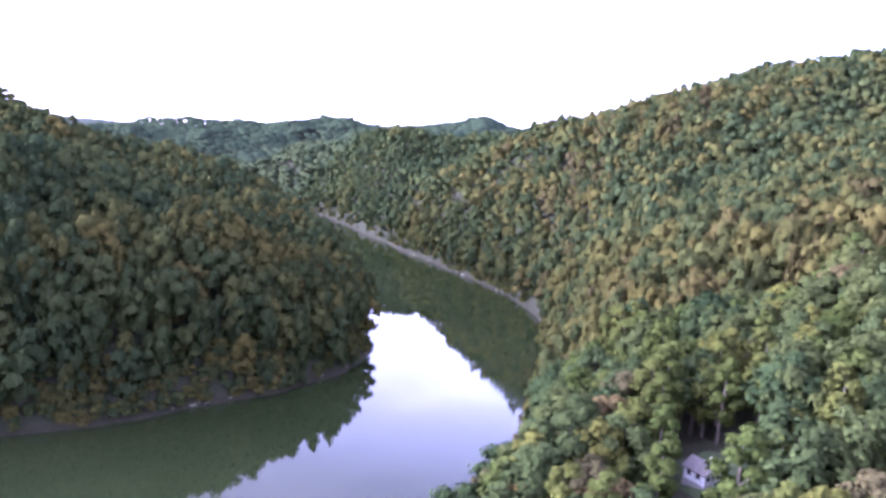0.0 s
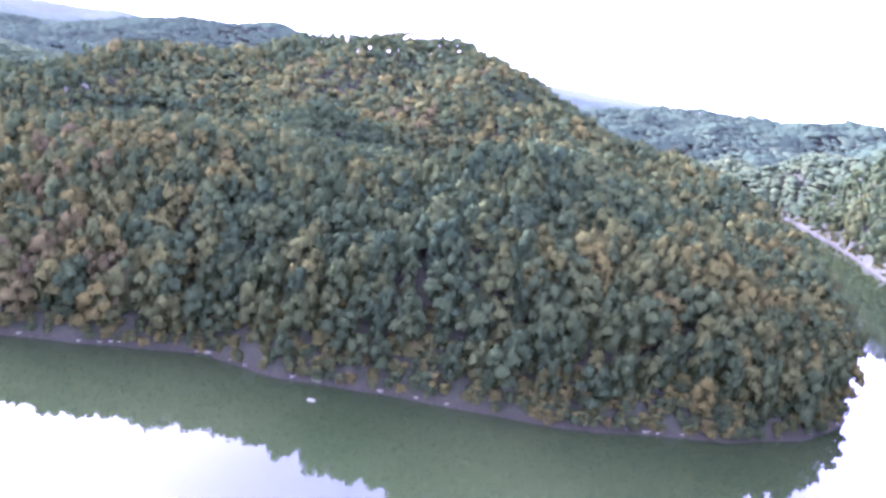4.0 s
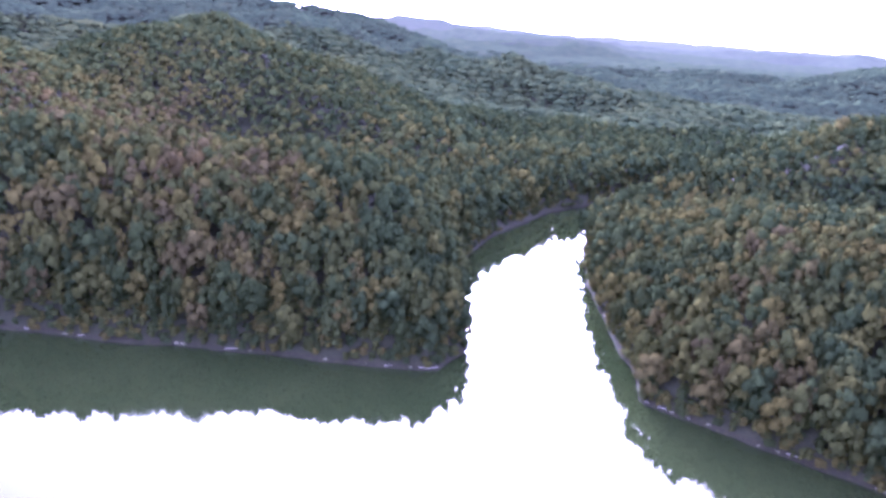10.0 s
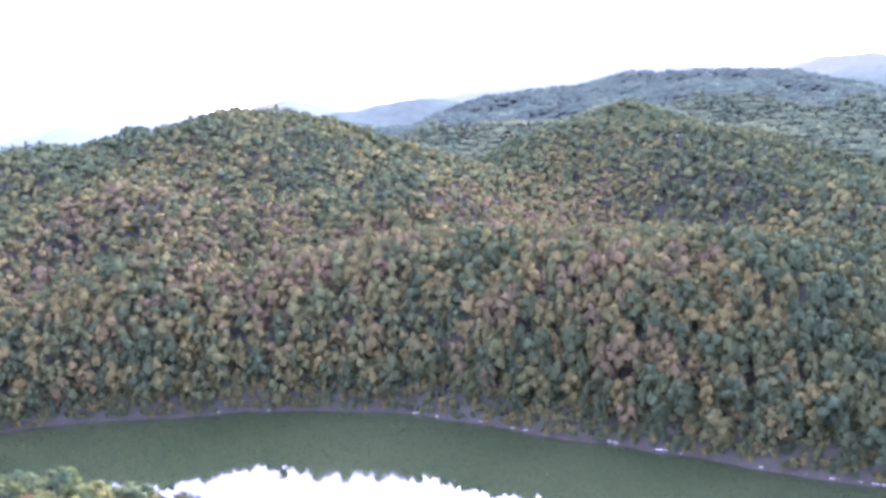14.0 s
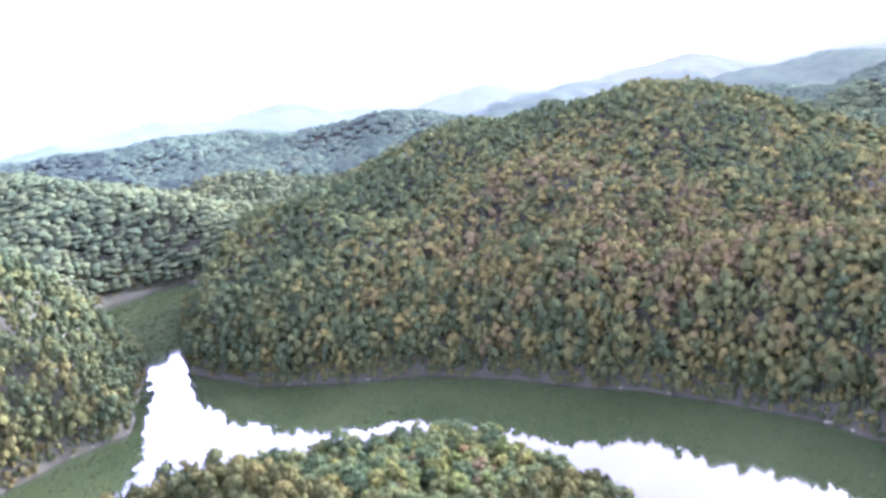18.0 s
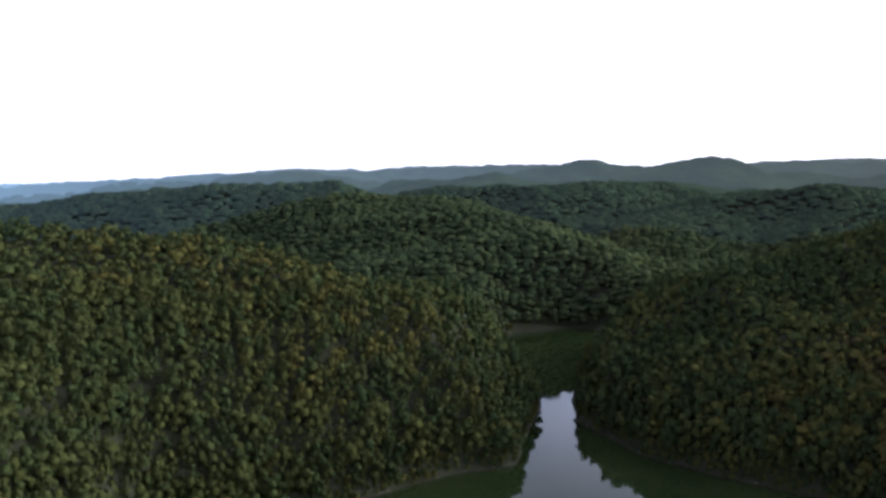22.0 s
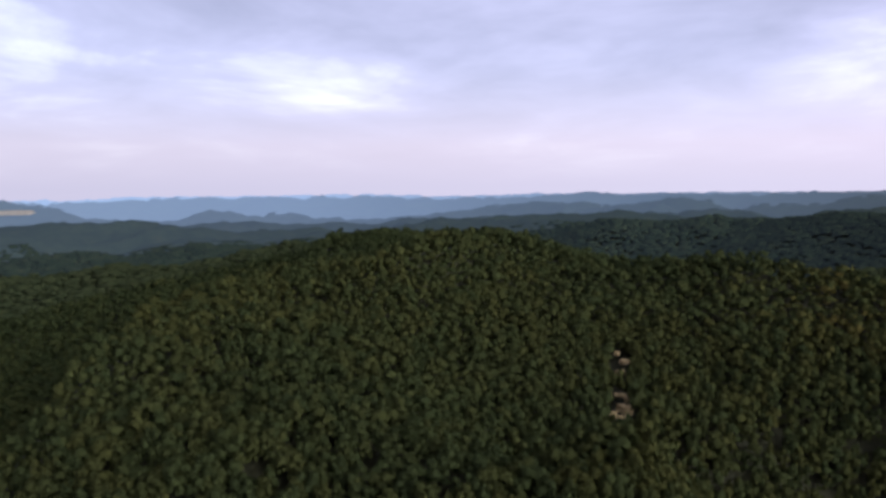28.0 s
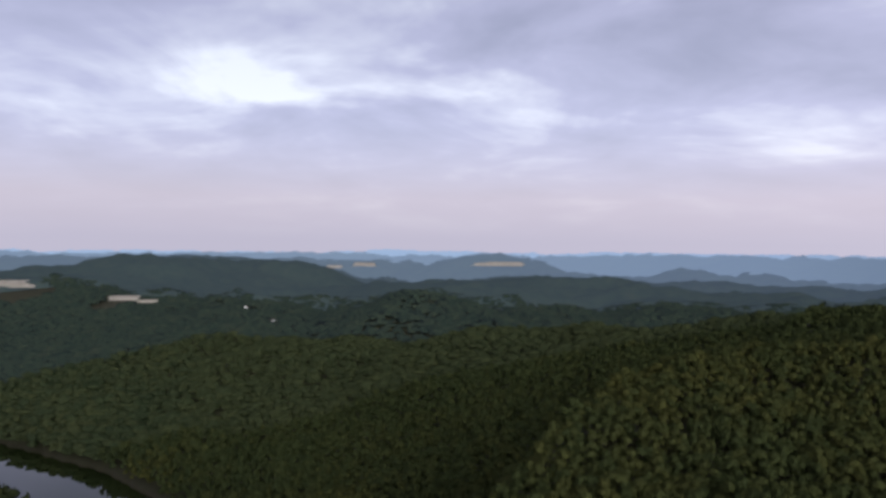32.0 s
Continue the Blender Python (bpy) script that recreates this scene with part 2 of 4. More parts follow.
def value_noise(x, y, size, seed=0):
    u, v = x / size + 37.13 * seed, y / size + 91.7 * seed
    i, j = np.floor(u).astype(int), np.floor(v).astype(int)
    fu, fv = u - i, v - j
    fu, fv = fu * fu * (3 - 2 * fu), fv * fv * (3 - 2 * fv)
    g = lambda a, b: LATTICE[a & 255, b & 255]
    return (g(i, j) * (1 - fu) + g(i + 1, j) * fu) * (1 - fv) + (g(i, j + 1) * (1 - fu) + g(i + 1, j + 1) * fu) * fv


def segment_distance(x, y, a, b):
    dx, dy = b[0] - a[0], b[1] - a[1]
    s = np.clip(((x - a[0]) * dx + (y - a[1]) * dy) / (dx * dx + dy * dy), 0, 1)
    return np.hypot(x - a[0] - s * dx, y - a[1] - s * dy), s


def shore_distance(x, y, ring):
    """Distance to the shoreline: positive on land, negative over water."""
    best, inside = np.full(x.shape, 1e9), np.zeros(x.shape, bool)
    for a, b in zip(ring, ring[1:] + ring[:1]):
        best = np.minimum(best, segment_distance(x, y, a, b)[0])
        if a[1] != b[1]:
            inside ^= ((a[1] > y) != (b[1] > y)) & (x < (b[0] - a[0]) * (y - a[1]) / (b[1] - a[1]) + a[0])
    return np.where(inside, -best, best)


# the level of the far plateau by bearing: degrees to the left of north, metres
RIM = [58, 50, 71, 38, 80, 63, 90, 55, 97, 130, 102, 160, 108, 115, 117, 102, 125, 138, 133, 168, 142, 185, 147, 195, 154, 188, 161, 220, 171, 235, 180, 232,
       190, 222, 206, 212, 214, 205, 220, 202, 234, 210, 247, 206, 260, 203, 275, 200, 290, 195]


def far_level(x, y):
    """Rolling far country: lower to the north-west, higher to the south and east."""
    r = np.hypot(x, y)
    u = (x * 0.75 - y * 0.65) / np.maximum(r, 1)
    level = 26 + 149 * np.clip(0.45 + 0.75 * u, 0, 1)
    hills = value_noise(x, y, 620, 1) * 0.5 + value_noise(x, y, 280, 2) * 0.32 + value_noise(x, y, 130, 3) * 0.18
    z = 12 + level * (0.35 + 0.75 * hills) * np.clip((r - 900) / 1500, 0.0, 1)
    az = np.degrees(np.arctan2(-x, y)) % 360
    rim = np.interp(az, RIM[0::2], RIM[1::2]) - 22 + 30 * (value_noise(x, y, 420, 61) - 0.4) + (120 * (value_noise(x, y, 640, 62) - 0.55) + 80 * (value_noise(x, y, 260, 63) - 0.5)) * np.clip((4450 - r) / 500, 0, 1) - 0.07 * np.maximum(4450 - r, 0)
    return np.where((az > 58) & (az < 290), np.maximum(z * np.clip((5200 - r) / 2600, 0.3, 1), rim), z)


def ground_height(x, y):
    x, y = np.asarray(x, float), np.asarray(y, float)
    wobble = 9 * (value_noise(x, y, 45, 5) - 0.5) + 5 * (value_noise(x, y, 14, 6) - 0.5)
    lake, river = shore_distance(x, y, LAKE), shore_distance(x, y, RIVER)
    d = np.minimum(lake, river) + 0.5 * wobble
    steep = np.where(river < lake, 0.25, 1.25)
    z = far_level(x, y)
    for nodes, slope, crest in RIDGES:
        for a, b in zip(nodes, nodes[1:]):
            dist, s = segment_distance(x, y, a, b)
            h = a[2] + (b[2] - a[2]) * s - slope * (np.sqrt(dist * dist + crest * crest) - crest)
            k = 12.0
            z = np.maximum(z, h) + k / 4 * np.clip(1 - np.abs(z - h) / k, 0, 1) ** 2
    spurs = 1 - 2 * np.abs(value_noise(x + 20 * value_noise(x, y, 60, 12), y, 135, 8) - 0.5)
    z = z + (27 * (spurs - 0.78) + 6 * (value_noise(x, y, 40, 9) - 0.5)) * np.clip(d / 70, 0, 1)
    for cx, cy, wide, cap, run in ((-280, 250, 230, 58, 56), (-110, 335, 115, 54, 42), (-395, -200, 250, 70, 40), (-285, -590, 150, 60, 42), (-390, -400, 130, 68, 42)):
        shoulder = np.exp(-((x - cx) ** 2 + (y - cy) ** 2) / wide ** 2)
        z = np.maximum(z, (cap * (1 - np.exp(-np.maximum(d, 0) / run)) + 4 * (spurs - 0.8)) * shoulder)
    out = np.hypot(x, y)
    lump = 70 * (value_noise(x, y, 520, 71) - 0.55) + 24 * (value_noise(x, y, 170, 72) - 0.5)
    z = np.maximum(z + lump * np.clip((out - 2000) / 500, 0, 1) * np.clip((4300 - out) / 400, 0, 1), np.minimum(z, 16))
    bank = 0.2 + 1.9 * (1 - np.exp(-np.maximum(d, 0) / 1.2)) + steep * np.maximum(d - 1.2, 0)
    k = 8.0
    z = np.minimum(np.maximum(z, 6), bank) - k / 4 * np.clip(1 - np.abs(z - bank) / k, 0, 1) ** 2 * (d > 12)
    z = np.where(d > 0, z, np.maximum(-8, 0.3 + d * 0.8))
    return z, d


# ---------------- materials ----------------
def material(name):
    m = bpy.data.materials.new(name)
    m.use_nodes = True
    return m, m.node_tree, m.node_tree.nodes["Principled BSDF"]


def link_ramp(nt, fac, stops):
    n = nt.nodes.new("ShaderNodeValToRGB")
    el = n.color_ramp.elements
    while len(el) < len(stops):
        el.new(0.5)
    for e, (p, c) in zip(el, stops):
        e.position, e.color = p, (*c, 1)
    nt.links.new(fac, n.inputs[0])
    return n.outputs[0]


def noise_node(nt, scale, detail=4, rough=0.55, vector=None):
    n = nt.nodes.new("ShaderNodeTexNoise")
    n.inputs["Scale"].default_value, n.inputs["Detail"].default_value, n.inputs["Roughness"].default_value = scale, detail, rough
    if vector is None:
        g = nt.nodes.new("ShaderNodeNewGeometry")
        vector = g.outputs["Position"]
    nt.links.new(vector, n.inputs["Vector"])
    return n.outputs[0]


def mix_node(nt, kind, fac, a, b):
    n = nt.nodes.new("ShaderNodeMix")
    n.data_type, n.blend_type = "RGBA", kind
    for i, v in ((0, fac), (6, a), (7, b)):
        if isinstance(v, (int, float)):
            n.inputs[i].default_value = v
        elif isinstance(v, tuple):
            n.inputs[i].default_value = (*v, 1)
        else:
            nt.links.new(v, n.inputs[i])
    return n.outputs[2]


def bump(nt, b, height, strength, distance):
    n = nt.nodes.new("ShaderNodeBump")
    n.inputs["Strength"].default_value, n.inputs["Distance"].default_value = strength, distance
    nt.links.new(height, n.inputs["Height"])
    nt.links.new(n.outputs[0], b.inputs["Normal"])


def foliage_material(name, ramp, grain=1.5, by_object=False, soft=0.4):
    m, nt, b = material(name)
    if by_object:
        fac = nt.nodes.new("ShaderNodeObjectInfo").outputs["Random"]
    else:
        at = nt.nodes.new("ShaderNodeAttribute")
        at.attribute_name = "tint"
        fac = at.outputs["Fac"]
    col = link_ramp(nt, fac, ramp)
    isle = nt.nodes.new("ShaderNodeNewGeometry").outputs["Random Per Island"]
    col = mix_node(nt, "MULTIPLY", 1.0, col, link_ramp(nt, isle, [(0.0, (0.90, 0.90, 0.91)), (0.5, (1, 1, 1)), (1.0, (1.12, 1.10, 1.05))]))
    # leaf grain, with lit clumps and shaded gaps between leaves painted in
    leaf = noise_node(nt, grain, 5, 0.7)
    col = mix_node(nt, "MULTIPLY", 1.0, col, link_ramp(nt, leaf, [(0.34, (0.56, 0.60, 0.64)), (0.46, (0.90, 0.91, 0.93)), (0.56, (1.10, 1.09, 1.07)), (0.68, (1.45, 1.40, 1.28))]))
    nt.links.new(col, b.inputs["Base Color"])
    mass = noise_node(nt, grain * 0.42, 3, 0.6)
    both = nt.nodes.new("ShaderNodeMath")
    both.operation = "ADD"
    nt.links.new(leaf, both.inputs[0])
    nt.links.new(mass, both.inputs[1])
    bump(nt, b, both.outputs[0], soft * 1.7, 1.5)
    b.inputs["Roughness"].default_value = 0.8
    b.inputs["Specular IOR Level"].default_value = 0.0
    return m


LEAVES = [(0.0, (0.029, 0.042, 0.020)), (0.24, (0.039, 0.051, 0.020)), (0.44, (0.060, 0.064, 0.021)), (0.58, (0.082, 0.073, 0.022)), (0.69, (0.065, 0.055, 0.025)),
          (0.84, (0.076, 0.060, 0.026)), (1.0, (0.100, 0.072, 0.024))]
foliage = foliage_material("forest_foliage", LEAVES)
# own ramp for far leaves, a little haze blue mixed into the colour
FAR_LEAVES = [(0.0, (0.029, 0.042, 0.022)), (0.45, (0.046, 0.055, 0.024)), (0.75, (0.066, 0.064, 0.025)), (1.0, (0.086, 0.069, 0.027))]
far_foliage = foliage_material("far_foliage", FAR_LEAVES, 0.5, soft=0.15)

water_mat, nt, b = material("lake_water")
deep = link_ramp(nt, noise_node(nt, 0.012, 3), [(0.35, (0.014, 0.0215, 0.0075)), (0.65, (0.021, 0.029, 0.0105))])
nt.links.new(deep, b.inputs["Base Color"])
rough = link_ramp(nt, noise_node(nt, 0.018, 4, 0.6), [(0.45, (0.02, 0.02, 0.02)), (0.75, (0.09, 0.09, 0.09))])
nt.links.new(rough, b.inputs["Roughness"])
b.inputs["IOR"].default_value = 1.33
bump(nt, b, noise_node(nt, 0.22, 2, 0.5), 0.022, 0.12)

soil, nt, b = material("forest_floor_and_bank")
geo = nt.nodes.new("ShaderNodeNewGeometry")
sep = nt.nodes.new("ShaderNodeSeparateXYZ")
nt.links.new(geo.outputs["Position"], sep.inputs[0])
level = nt.nodes.new("ShaderNodeMath")
level.operation = "MULTIPLY_ADD"
nt.links.new(noise_node(nt, 0.25, 4), level.inputs[0])
level.inputs[1].default_value = 3.0
nt.links.new(sep.outputs[2], level.inputs[2])
band = nt.nodes.new("ShaderNodeMapRange")
band.inputs[1].default_value, band.inputs[2].default_value = 2.6, 3.9
nt.links.new(level.outputs[0], band.inputs[0])
stone = link_ramp(nt, noise_node(nt, 0.9, 6, 0.7), [(0.3, (0.009, 0.008, 0.003)), (0.5, (0.017, 0.0145, 0.005)), (0.75, (0.050, 0.042, 0.017))])
litter = link_ramp(nt, noise_node(nt, 0.6, 6, 0.7), [(0.3, (0.012, 0.016, 0.005)), (0.5, (0.022, 0.024, 0.008)), (0.7, (0.038, 0.034, 0.012))])
nt.links.new(mix_node(nt, "MIX", band.outputs[0], stone, litter), b.inputs["Base Color"])
bump(nt, b, noise_node(nt, 1.2, 6, 0.7), 0.8, 0.5)
b.inputs["Roughness"].default_value = 0.92

# Haze painted as emission on the far woods, by bearing (share of a full turn to the left of north).
HAZE_GLOW = [(0.0, (0.026, 0.027, 0.026)), (0.17, (0.030, 0.030, 0.029)), (0.28, (0.033, 0.032, 0.030)), (0.36, (0.038, 0.039, 0.040)), (0.43, (0.040, 0.044, 0.048)),
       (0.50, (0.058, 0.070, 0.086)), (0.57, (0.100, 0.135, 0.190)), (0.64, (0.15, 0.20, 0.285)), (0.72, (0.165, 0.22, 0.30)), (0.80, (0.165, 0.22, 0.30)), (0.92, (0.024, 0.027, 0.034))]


def haze_glow_woods(name, dark, west, east):
    """Far woods with painted haze: how strongly their leaf colour still shows, and how much they glow to the west and
    to the east.
    """
    share = [(k, tuple(v * (west if k < 0.52 or k > 0.9 else (west + east) / 2 if k < 0.6 else east) for v in c)) for k, c in HAZE_GLOW]
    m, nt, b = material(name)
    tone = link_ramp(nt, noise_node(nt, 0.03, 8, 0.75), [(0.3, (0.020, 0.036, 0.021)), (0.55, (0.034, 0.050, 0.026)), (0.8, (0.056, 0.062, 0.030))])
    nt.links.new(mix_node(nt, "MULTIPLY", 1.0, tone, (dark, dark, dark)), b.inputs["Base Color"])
    sep = nt.nodes.new("ShaderNodeSeparateXYZ")
    nt.links.new(nt.nodes.new("ShaderNodeNewGeometry").outputs["Position"], sep.inputs[0])
    ops = []
    for op, second in (("MULTIPLY", -1.0), ("ARCTAN2", None), ("DIVIDE", 2 * math.pi), ("FRACT", None)):
        n = nt.nodes.new("ShaderNodeMath")
        n.operation = op
        nt.links.new(ops[-1] if ops else sep.outputs[0], n.inputs[0])
        if second is not None:
            n.inputs[1].default_value = second
        elif op == "ARCTAN2":
            nt.links.new(sep.outputs[1], n.inputs[1])
        ops.append(n.outputs[0])
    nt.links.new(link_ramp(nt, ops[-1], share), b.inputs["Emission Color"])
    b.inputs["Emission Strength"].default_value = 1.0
    b.inputs["Roughness"].default_value = 0.95
    b.inputs["Specular IOR Level"].default_value = 0.0
    return m


# ---------------- large structure ----------------
def mesh_from(name, verts, tris, smooth=True, tint=None):
    me = bpy.data.meshes.new(name)
    me.vertices.add(len(verts))
    me.vertices.foreach_set("co", np.ascontiguousarray(verts, np.float32).ravel())
    me.loops.add(3 * len(tris))
    me.loops.foreach_set("vertex_index", np.ascontiguousarray(tris, np.int32).ravel())
    me.polygons.add(len(tris))
    me.polygons.foreach_set("loop_start", np.arange(0, 3 * len(tris), 3, dtype=np.int32))
    me.polygons.foreach_set("use_smooth", np.full(len(tris), smooth))
    if tint is not None:
        at = me.attributes.new("tint", "FLOAT", "POINT")
        at.data.foreach_set("value", np.ascontiguousarray(tint, np.float32))
    me.update(calc_edges=True)
    return me


def polar_grid(first, last, growth, n):
    radii = list(np.arange(first, min(1000, last), 5.0)) or [first]
    while radii[-1] < last:
        radii.append(radii[-1] * growth)
    radii = np.array(radii)
    rr, aa = np.meshgrid(radii, np.linspace(0, 2 * np.pi, n, endpoint=False), indexing="ij")
    return radii, rr * np.sin(aa), rr * np.cos(aa)


def polar_faces(rings, n, base):
    i, j = np.meshgrid(np.arange(rings - 1), np.arange(n), indexing="ij")
    a, bb = base + i * n + j, base + i * n + (j + 1) % n
    return np.concatenate([np.stack([a, a + n, bb + n], -1).reshape(-1, 3), np.stack([a, bb + n, bb], -1).reshape(-1, 3)])


AROUND = 720
RADII, gx, gy = polar_grid(9.0, 4700, 1.03, AROUND)
GROUND_Z, _ = ground_height(gx, gy)
GROUND_Z = GROUND_Z - 25 * np.clip((np.hypot(gx, gy) - 2080) / 120, 0, 1)      # bare floor under the far tree tops
fan = np.stack([np.zeros(AROUND, int), 1 + np.arange(AROUND), 1 + (np.arange(AROUND) + 1) % AROUND], -1)
centre = np.array([[0, 0, ground_height([0.0], [0.0])[0][0]]])
verts = np.concatenate([centre, np.stack([gx, gy, GROUND_Z], -1).reshape(-1, 3)])
ground = new("ground", mesh_from("ground", verts, np.concatenate([fan, polar_faces(len(RADII), AROUND, 1)])[:, ::-1]))
ground.data.materials.append(soil)
tagged(ground, "wooded hillside ground of brown leaf litter with pale stony banks", "ground", kind="structure")

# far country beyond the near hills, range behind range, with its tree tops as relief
# each range: near and far radius, leaf share, painted haze glow west and east
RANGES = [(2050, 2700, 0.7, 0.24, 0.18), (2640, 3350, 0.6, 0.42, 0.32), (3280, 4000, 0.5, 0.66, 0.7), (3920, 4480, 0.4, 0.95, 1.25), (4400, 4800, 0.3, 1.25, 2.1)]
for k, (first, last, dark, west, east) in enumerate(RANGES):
    far_radii, fx, fy = polar_grid(first, last, 1.008, 900)
    fz, _ = ground_height(fx, fy)
    fz = fz + 2 + 8 * value_noise(fx, fy, 34, 41) + 8 * value_noise(fx, fy, 15, 42)
    fz[0] -= 60
    if k < len(RANGES) - 1:
        fz[-1] -= 60
    backdrop = new("backdrop", mesh_from("backdrop", np.stack([fx, fy, fz], -1).reshape(-1, 3), polar_faces(len(far_radii), 900, 0)[:, ::-1]))
    backdrop.data.materials.append(haze_glow_woods("haze_glow_woods", dark, west, east))
    tagged(backdrop, "wooded hills along the horizon, blue haze painted on as glow", "distant hills", kind="structure")


# How high the lookout over the lake stands for each bearing (degrees to the left of north), and which land hides what lies beyond.
LEFT = (360 - np.arange(AROUND) * 360 / AROUND) % 360
LOOKOUT = np.where(LEFT > 330, 118, np.minimum(100 + 0.66 * (LEFT + 32), 262))
steep = (GROUND_Z + 10 - LOOKOUT) / RADII[:, None]
VEIL = np.concatenate([np.full((1, AROUND), -9.0), np.maximum.accumulate(steep, 0)[:-1]])
UNSEEN = (LEFT > 286) & (LEFT < 328)


def in_sight(x, y, z):
    rad = np.hypot(x, y)
    i = np.clip(np.searchsorted(RADII, rad) - 1, 0, len(RADII) - 1)
    j = np.round((np.arctan2(x, y) % (2 * np.pi)) / (2 * np.pi) * AROUND).astype(int) % AROUND
    seen = (z + 21 - LOOKOUT[j]) / np.maximum(rad, 1) > VEIL[i, j]
    return seen & ~UNSEEN[j] & (rad > 80)


wm = bmesh.new()
bmesh.ops.create_grid(wm, x_segments=8, y_segments=8, size=1600)
me = bpy.data.meshes.new("water")
wm.to_mesh(me)
me.materials.append(water_mat)
tagged(new("water", me), "still dark green lake water with soft ripples", "water", kind="structure")


# ---------------- forest ----------------
def icosahedron():
    g = (1 + 5 ** 0.5) / 2
    v = np.array([(-1, g, 0), (1, g, 0), (-1, -g, 0), (1, -g, 0), (0, -1, g), (0, 1, g), (0, -1, -g), (0, 1, -g), (g, 0, -1), (g, 0, 1), (-g, 0, -1), (-g, 0, 1)])
    f = np.array([(0, 11, 5), (0, 5, 1), (0, 1, 7), (0, 7, 10), (0, 10, 11), (1, 5, 9), (5, 11, 4), (11, 10, 2), (10, 7, 6), (7, 1, 8),
                  (3, 9, 4), (3, 4, 2), (3, 2, 6), (3, 6, 8), (3, 8, 9), (4, 9, 5), (2, 4, 11), (6, 2, 10), (8, 6, 7), (9, 8, 1)])
    return v / np.linalg.norm(v[0]), f


ICO_V, ICO_F = icosahedron()


# a lobe of foliage: a ball without its underside, which is never open to view
LOBE_F = ICO_F[ICO_V[ICO_F].mean(1)[:, 2] > -0.05]


def crown(r, lobes, sprays, size, slim=1.0):
    """A crown about 1 wide over a height of 1: uneven lobes of foliage heaped round the stem, covered with loose sprays of leaves."""
    k = np.arange(lobes)
    up = 1 - (k + 0.35 * r.random(lobes)) / max(lobes - 0.4, 1)
    a = 2.39996 * k + r.random(lobes) * 1.2
    reach = 0.33 * np.sqrt(np.clip(1 - (0.92 * up - 0.10) ** 2, 0, 1)) * (0.7 + 0.5 * r.random(lobes)) * (lobes > 2)
    c = np.stack([slim * reach * np.cos(a), slim * reach * np.sin(a), 0.30 + 0.50 * up + 0.06 * r.random(lobes)], -1)
    rad = (0.165 + 0.10 * r.random(lobes)) * (1.0 + 1.9 / lobes)
    tall = rad * (0.46 + 0.16 * r.random(lobes))
    if lobes == 1:
        c[:, 2], tall = 0.46, tall + 0.12
    vs, fs, n = [], [], 0
    for i in range(lobes):
        spin = r.random() * 1.57
        q = ICO_V * (0.54 + 0.44 * r.random((12, 1))) * (1.25 if sprays == 0 else 1)
        q = np.stack([q[:, 0] * math.cos(spin) - q[:, 1] * math.sin(spin), q[:, 0] * math.sin(spin) + q[:, 1] * math.cos(spin), q[:, 2]], -1)
        vs.append(q * (rad[i] * slim, rad[i] * slim, tall[i]) + c[i])
        fs.append(LOBE_F + n)
        n += 12
    if sprays:
        pick = r.integers(0, lobes, sprays)
        way = r.normal(size=(sprays, 3))
        way[:, 2] = np.abs(way[:, 2]) * 1.05 - 0.25
        way /= np.linalg.norm(way, axis=1)[:, None]
        cen = c[pick] + way * np.stack([rad[pick] * slim, rad[pick] * slim, tall[pick]], -1) * (0.80 + 0.26 * r.random((sprays, 1)))
        way = way + 0.5 * (cen - (0, 0, 0.45)) + 0.25 * r.normal(size=(sprays, 3))
        way /= np.linalg.norm(way, axis=1)[:, None]
        u = np.cross(way, r.normal(size=(sprays, 3)))
        u /= np.linalg.norm(u, axis=1)[:, None]
        w = np.cross(way, u)
        wide = size * (0.6 + 0.8 * r.random((sprays, 1)))
        tri = np.stack([cen + u * wide, cen - 0.5 * u * wide + 0.87 * w * wide + way * wide * 0.5 * (r.random((sprays, 1)) - 0.5),
                        cen - 0.5 * u * wide - 0.87 * w * wide - way * wide * 0.6 * r.random((sprays, 1))], 1)
        vs.append(tri.reshape(-1, 3) * (1, 1, 1))
        fs.append(n + np.arange(3 * sprays).reshape(-1, 3))
    return np.concatenate(vs), np.concatenate(fs)


# sandstone ledges of the southern hill: offset east and north, half width, half height
LEDGES = [(26, -40, 2.6, 2.6), (17, -33, 4.6, 3.0), (13, -18, 4.8, 2.8), (-4, 18, 7.0, 2.6), (-10, 17, 3.4, 2.4), (-16, 33, 7.0, 4.4), (-14, 45, 2.8, 3.6), (-18, 42, 3.2, 2.4)]
CLEARINGS = [(262 + dx - 0.43 * k, -478 + dy + 0.9 * k, 4.5 + 0.35 * sx) for dx, dy, sx, sz in LEDGES for k in (0, 7, 14)] + [(52 - 0.34 * k, 146 - 0.94 * k, 7.3 - 0.06 * k) for k in range(-4, 52, 4)] + [(58, 150, 5.0), (60, 144, 5.5), (52, 134, 8.5), (49, 126, 7.5)] + [
             (880, -30, 12.0), (868, -28, 9.0), (1657, -128, 20.0),
             (1575, -171, 18.0), (1880, 105, 45.0), (1820, 140, 40.0), (1940, 70, 40.0), (2000, 330, 70.0), (1640, -128, 18.0), (1555, -168, 16.0)]
GROVES = [(4, 150, 86, 236), (-232, -118, -396, -232)]      # x0, x1, y0, y1: where each tree stands by itself


def in_groves(x, y):
    inside = np.zeros(len(x), bool)
    for x0, x1, y0, y1 in GROVES:
        inside |= (x > x0) & (x < x1) & (y > y0) & (y < y1)
    return inside


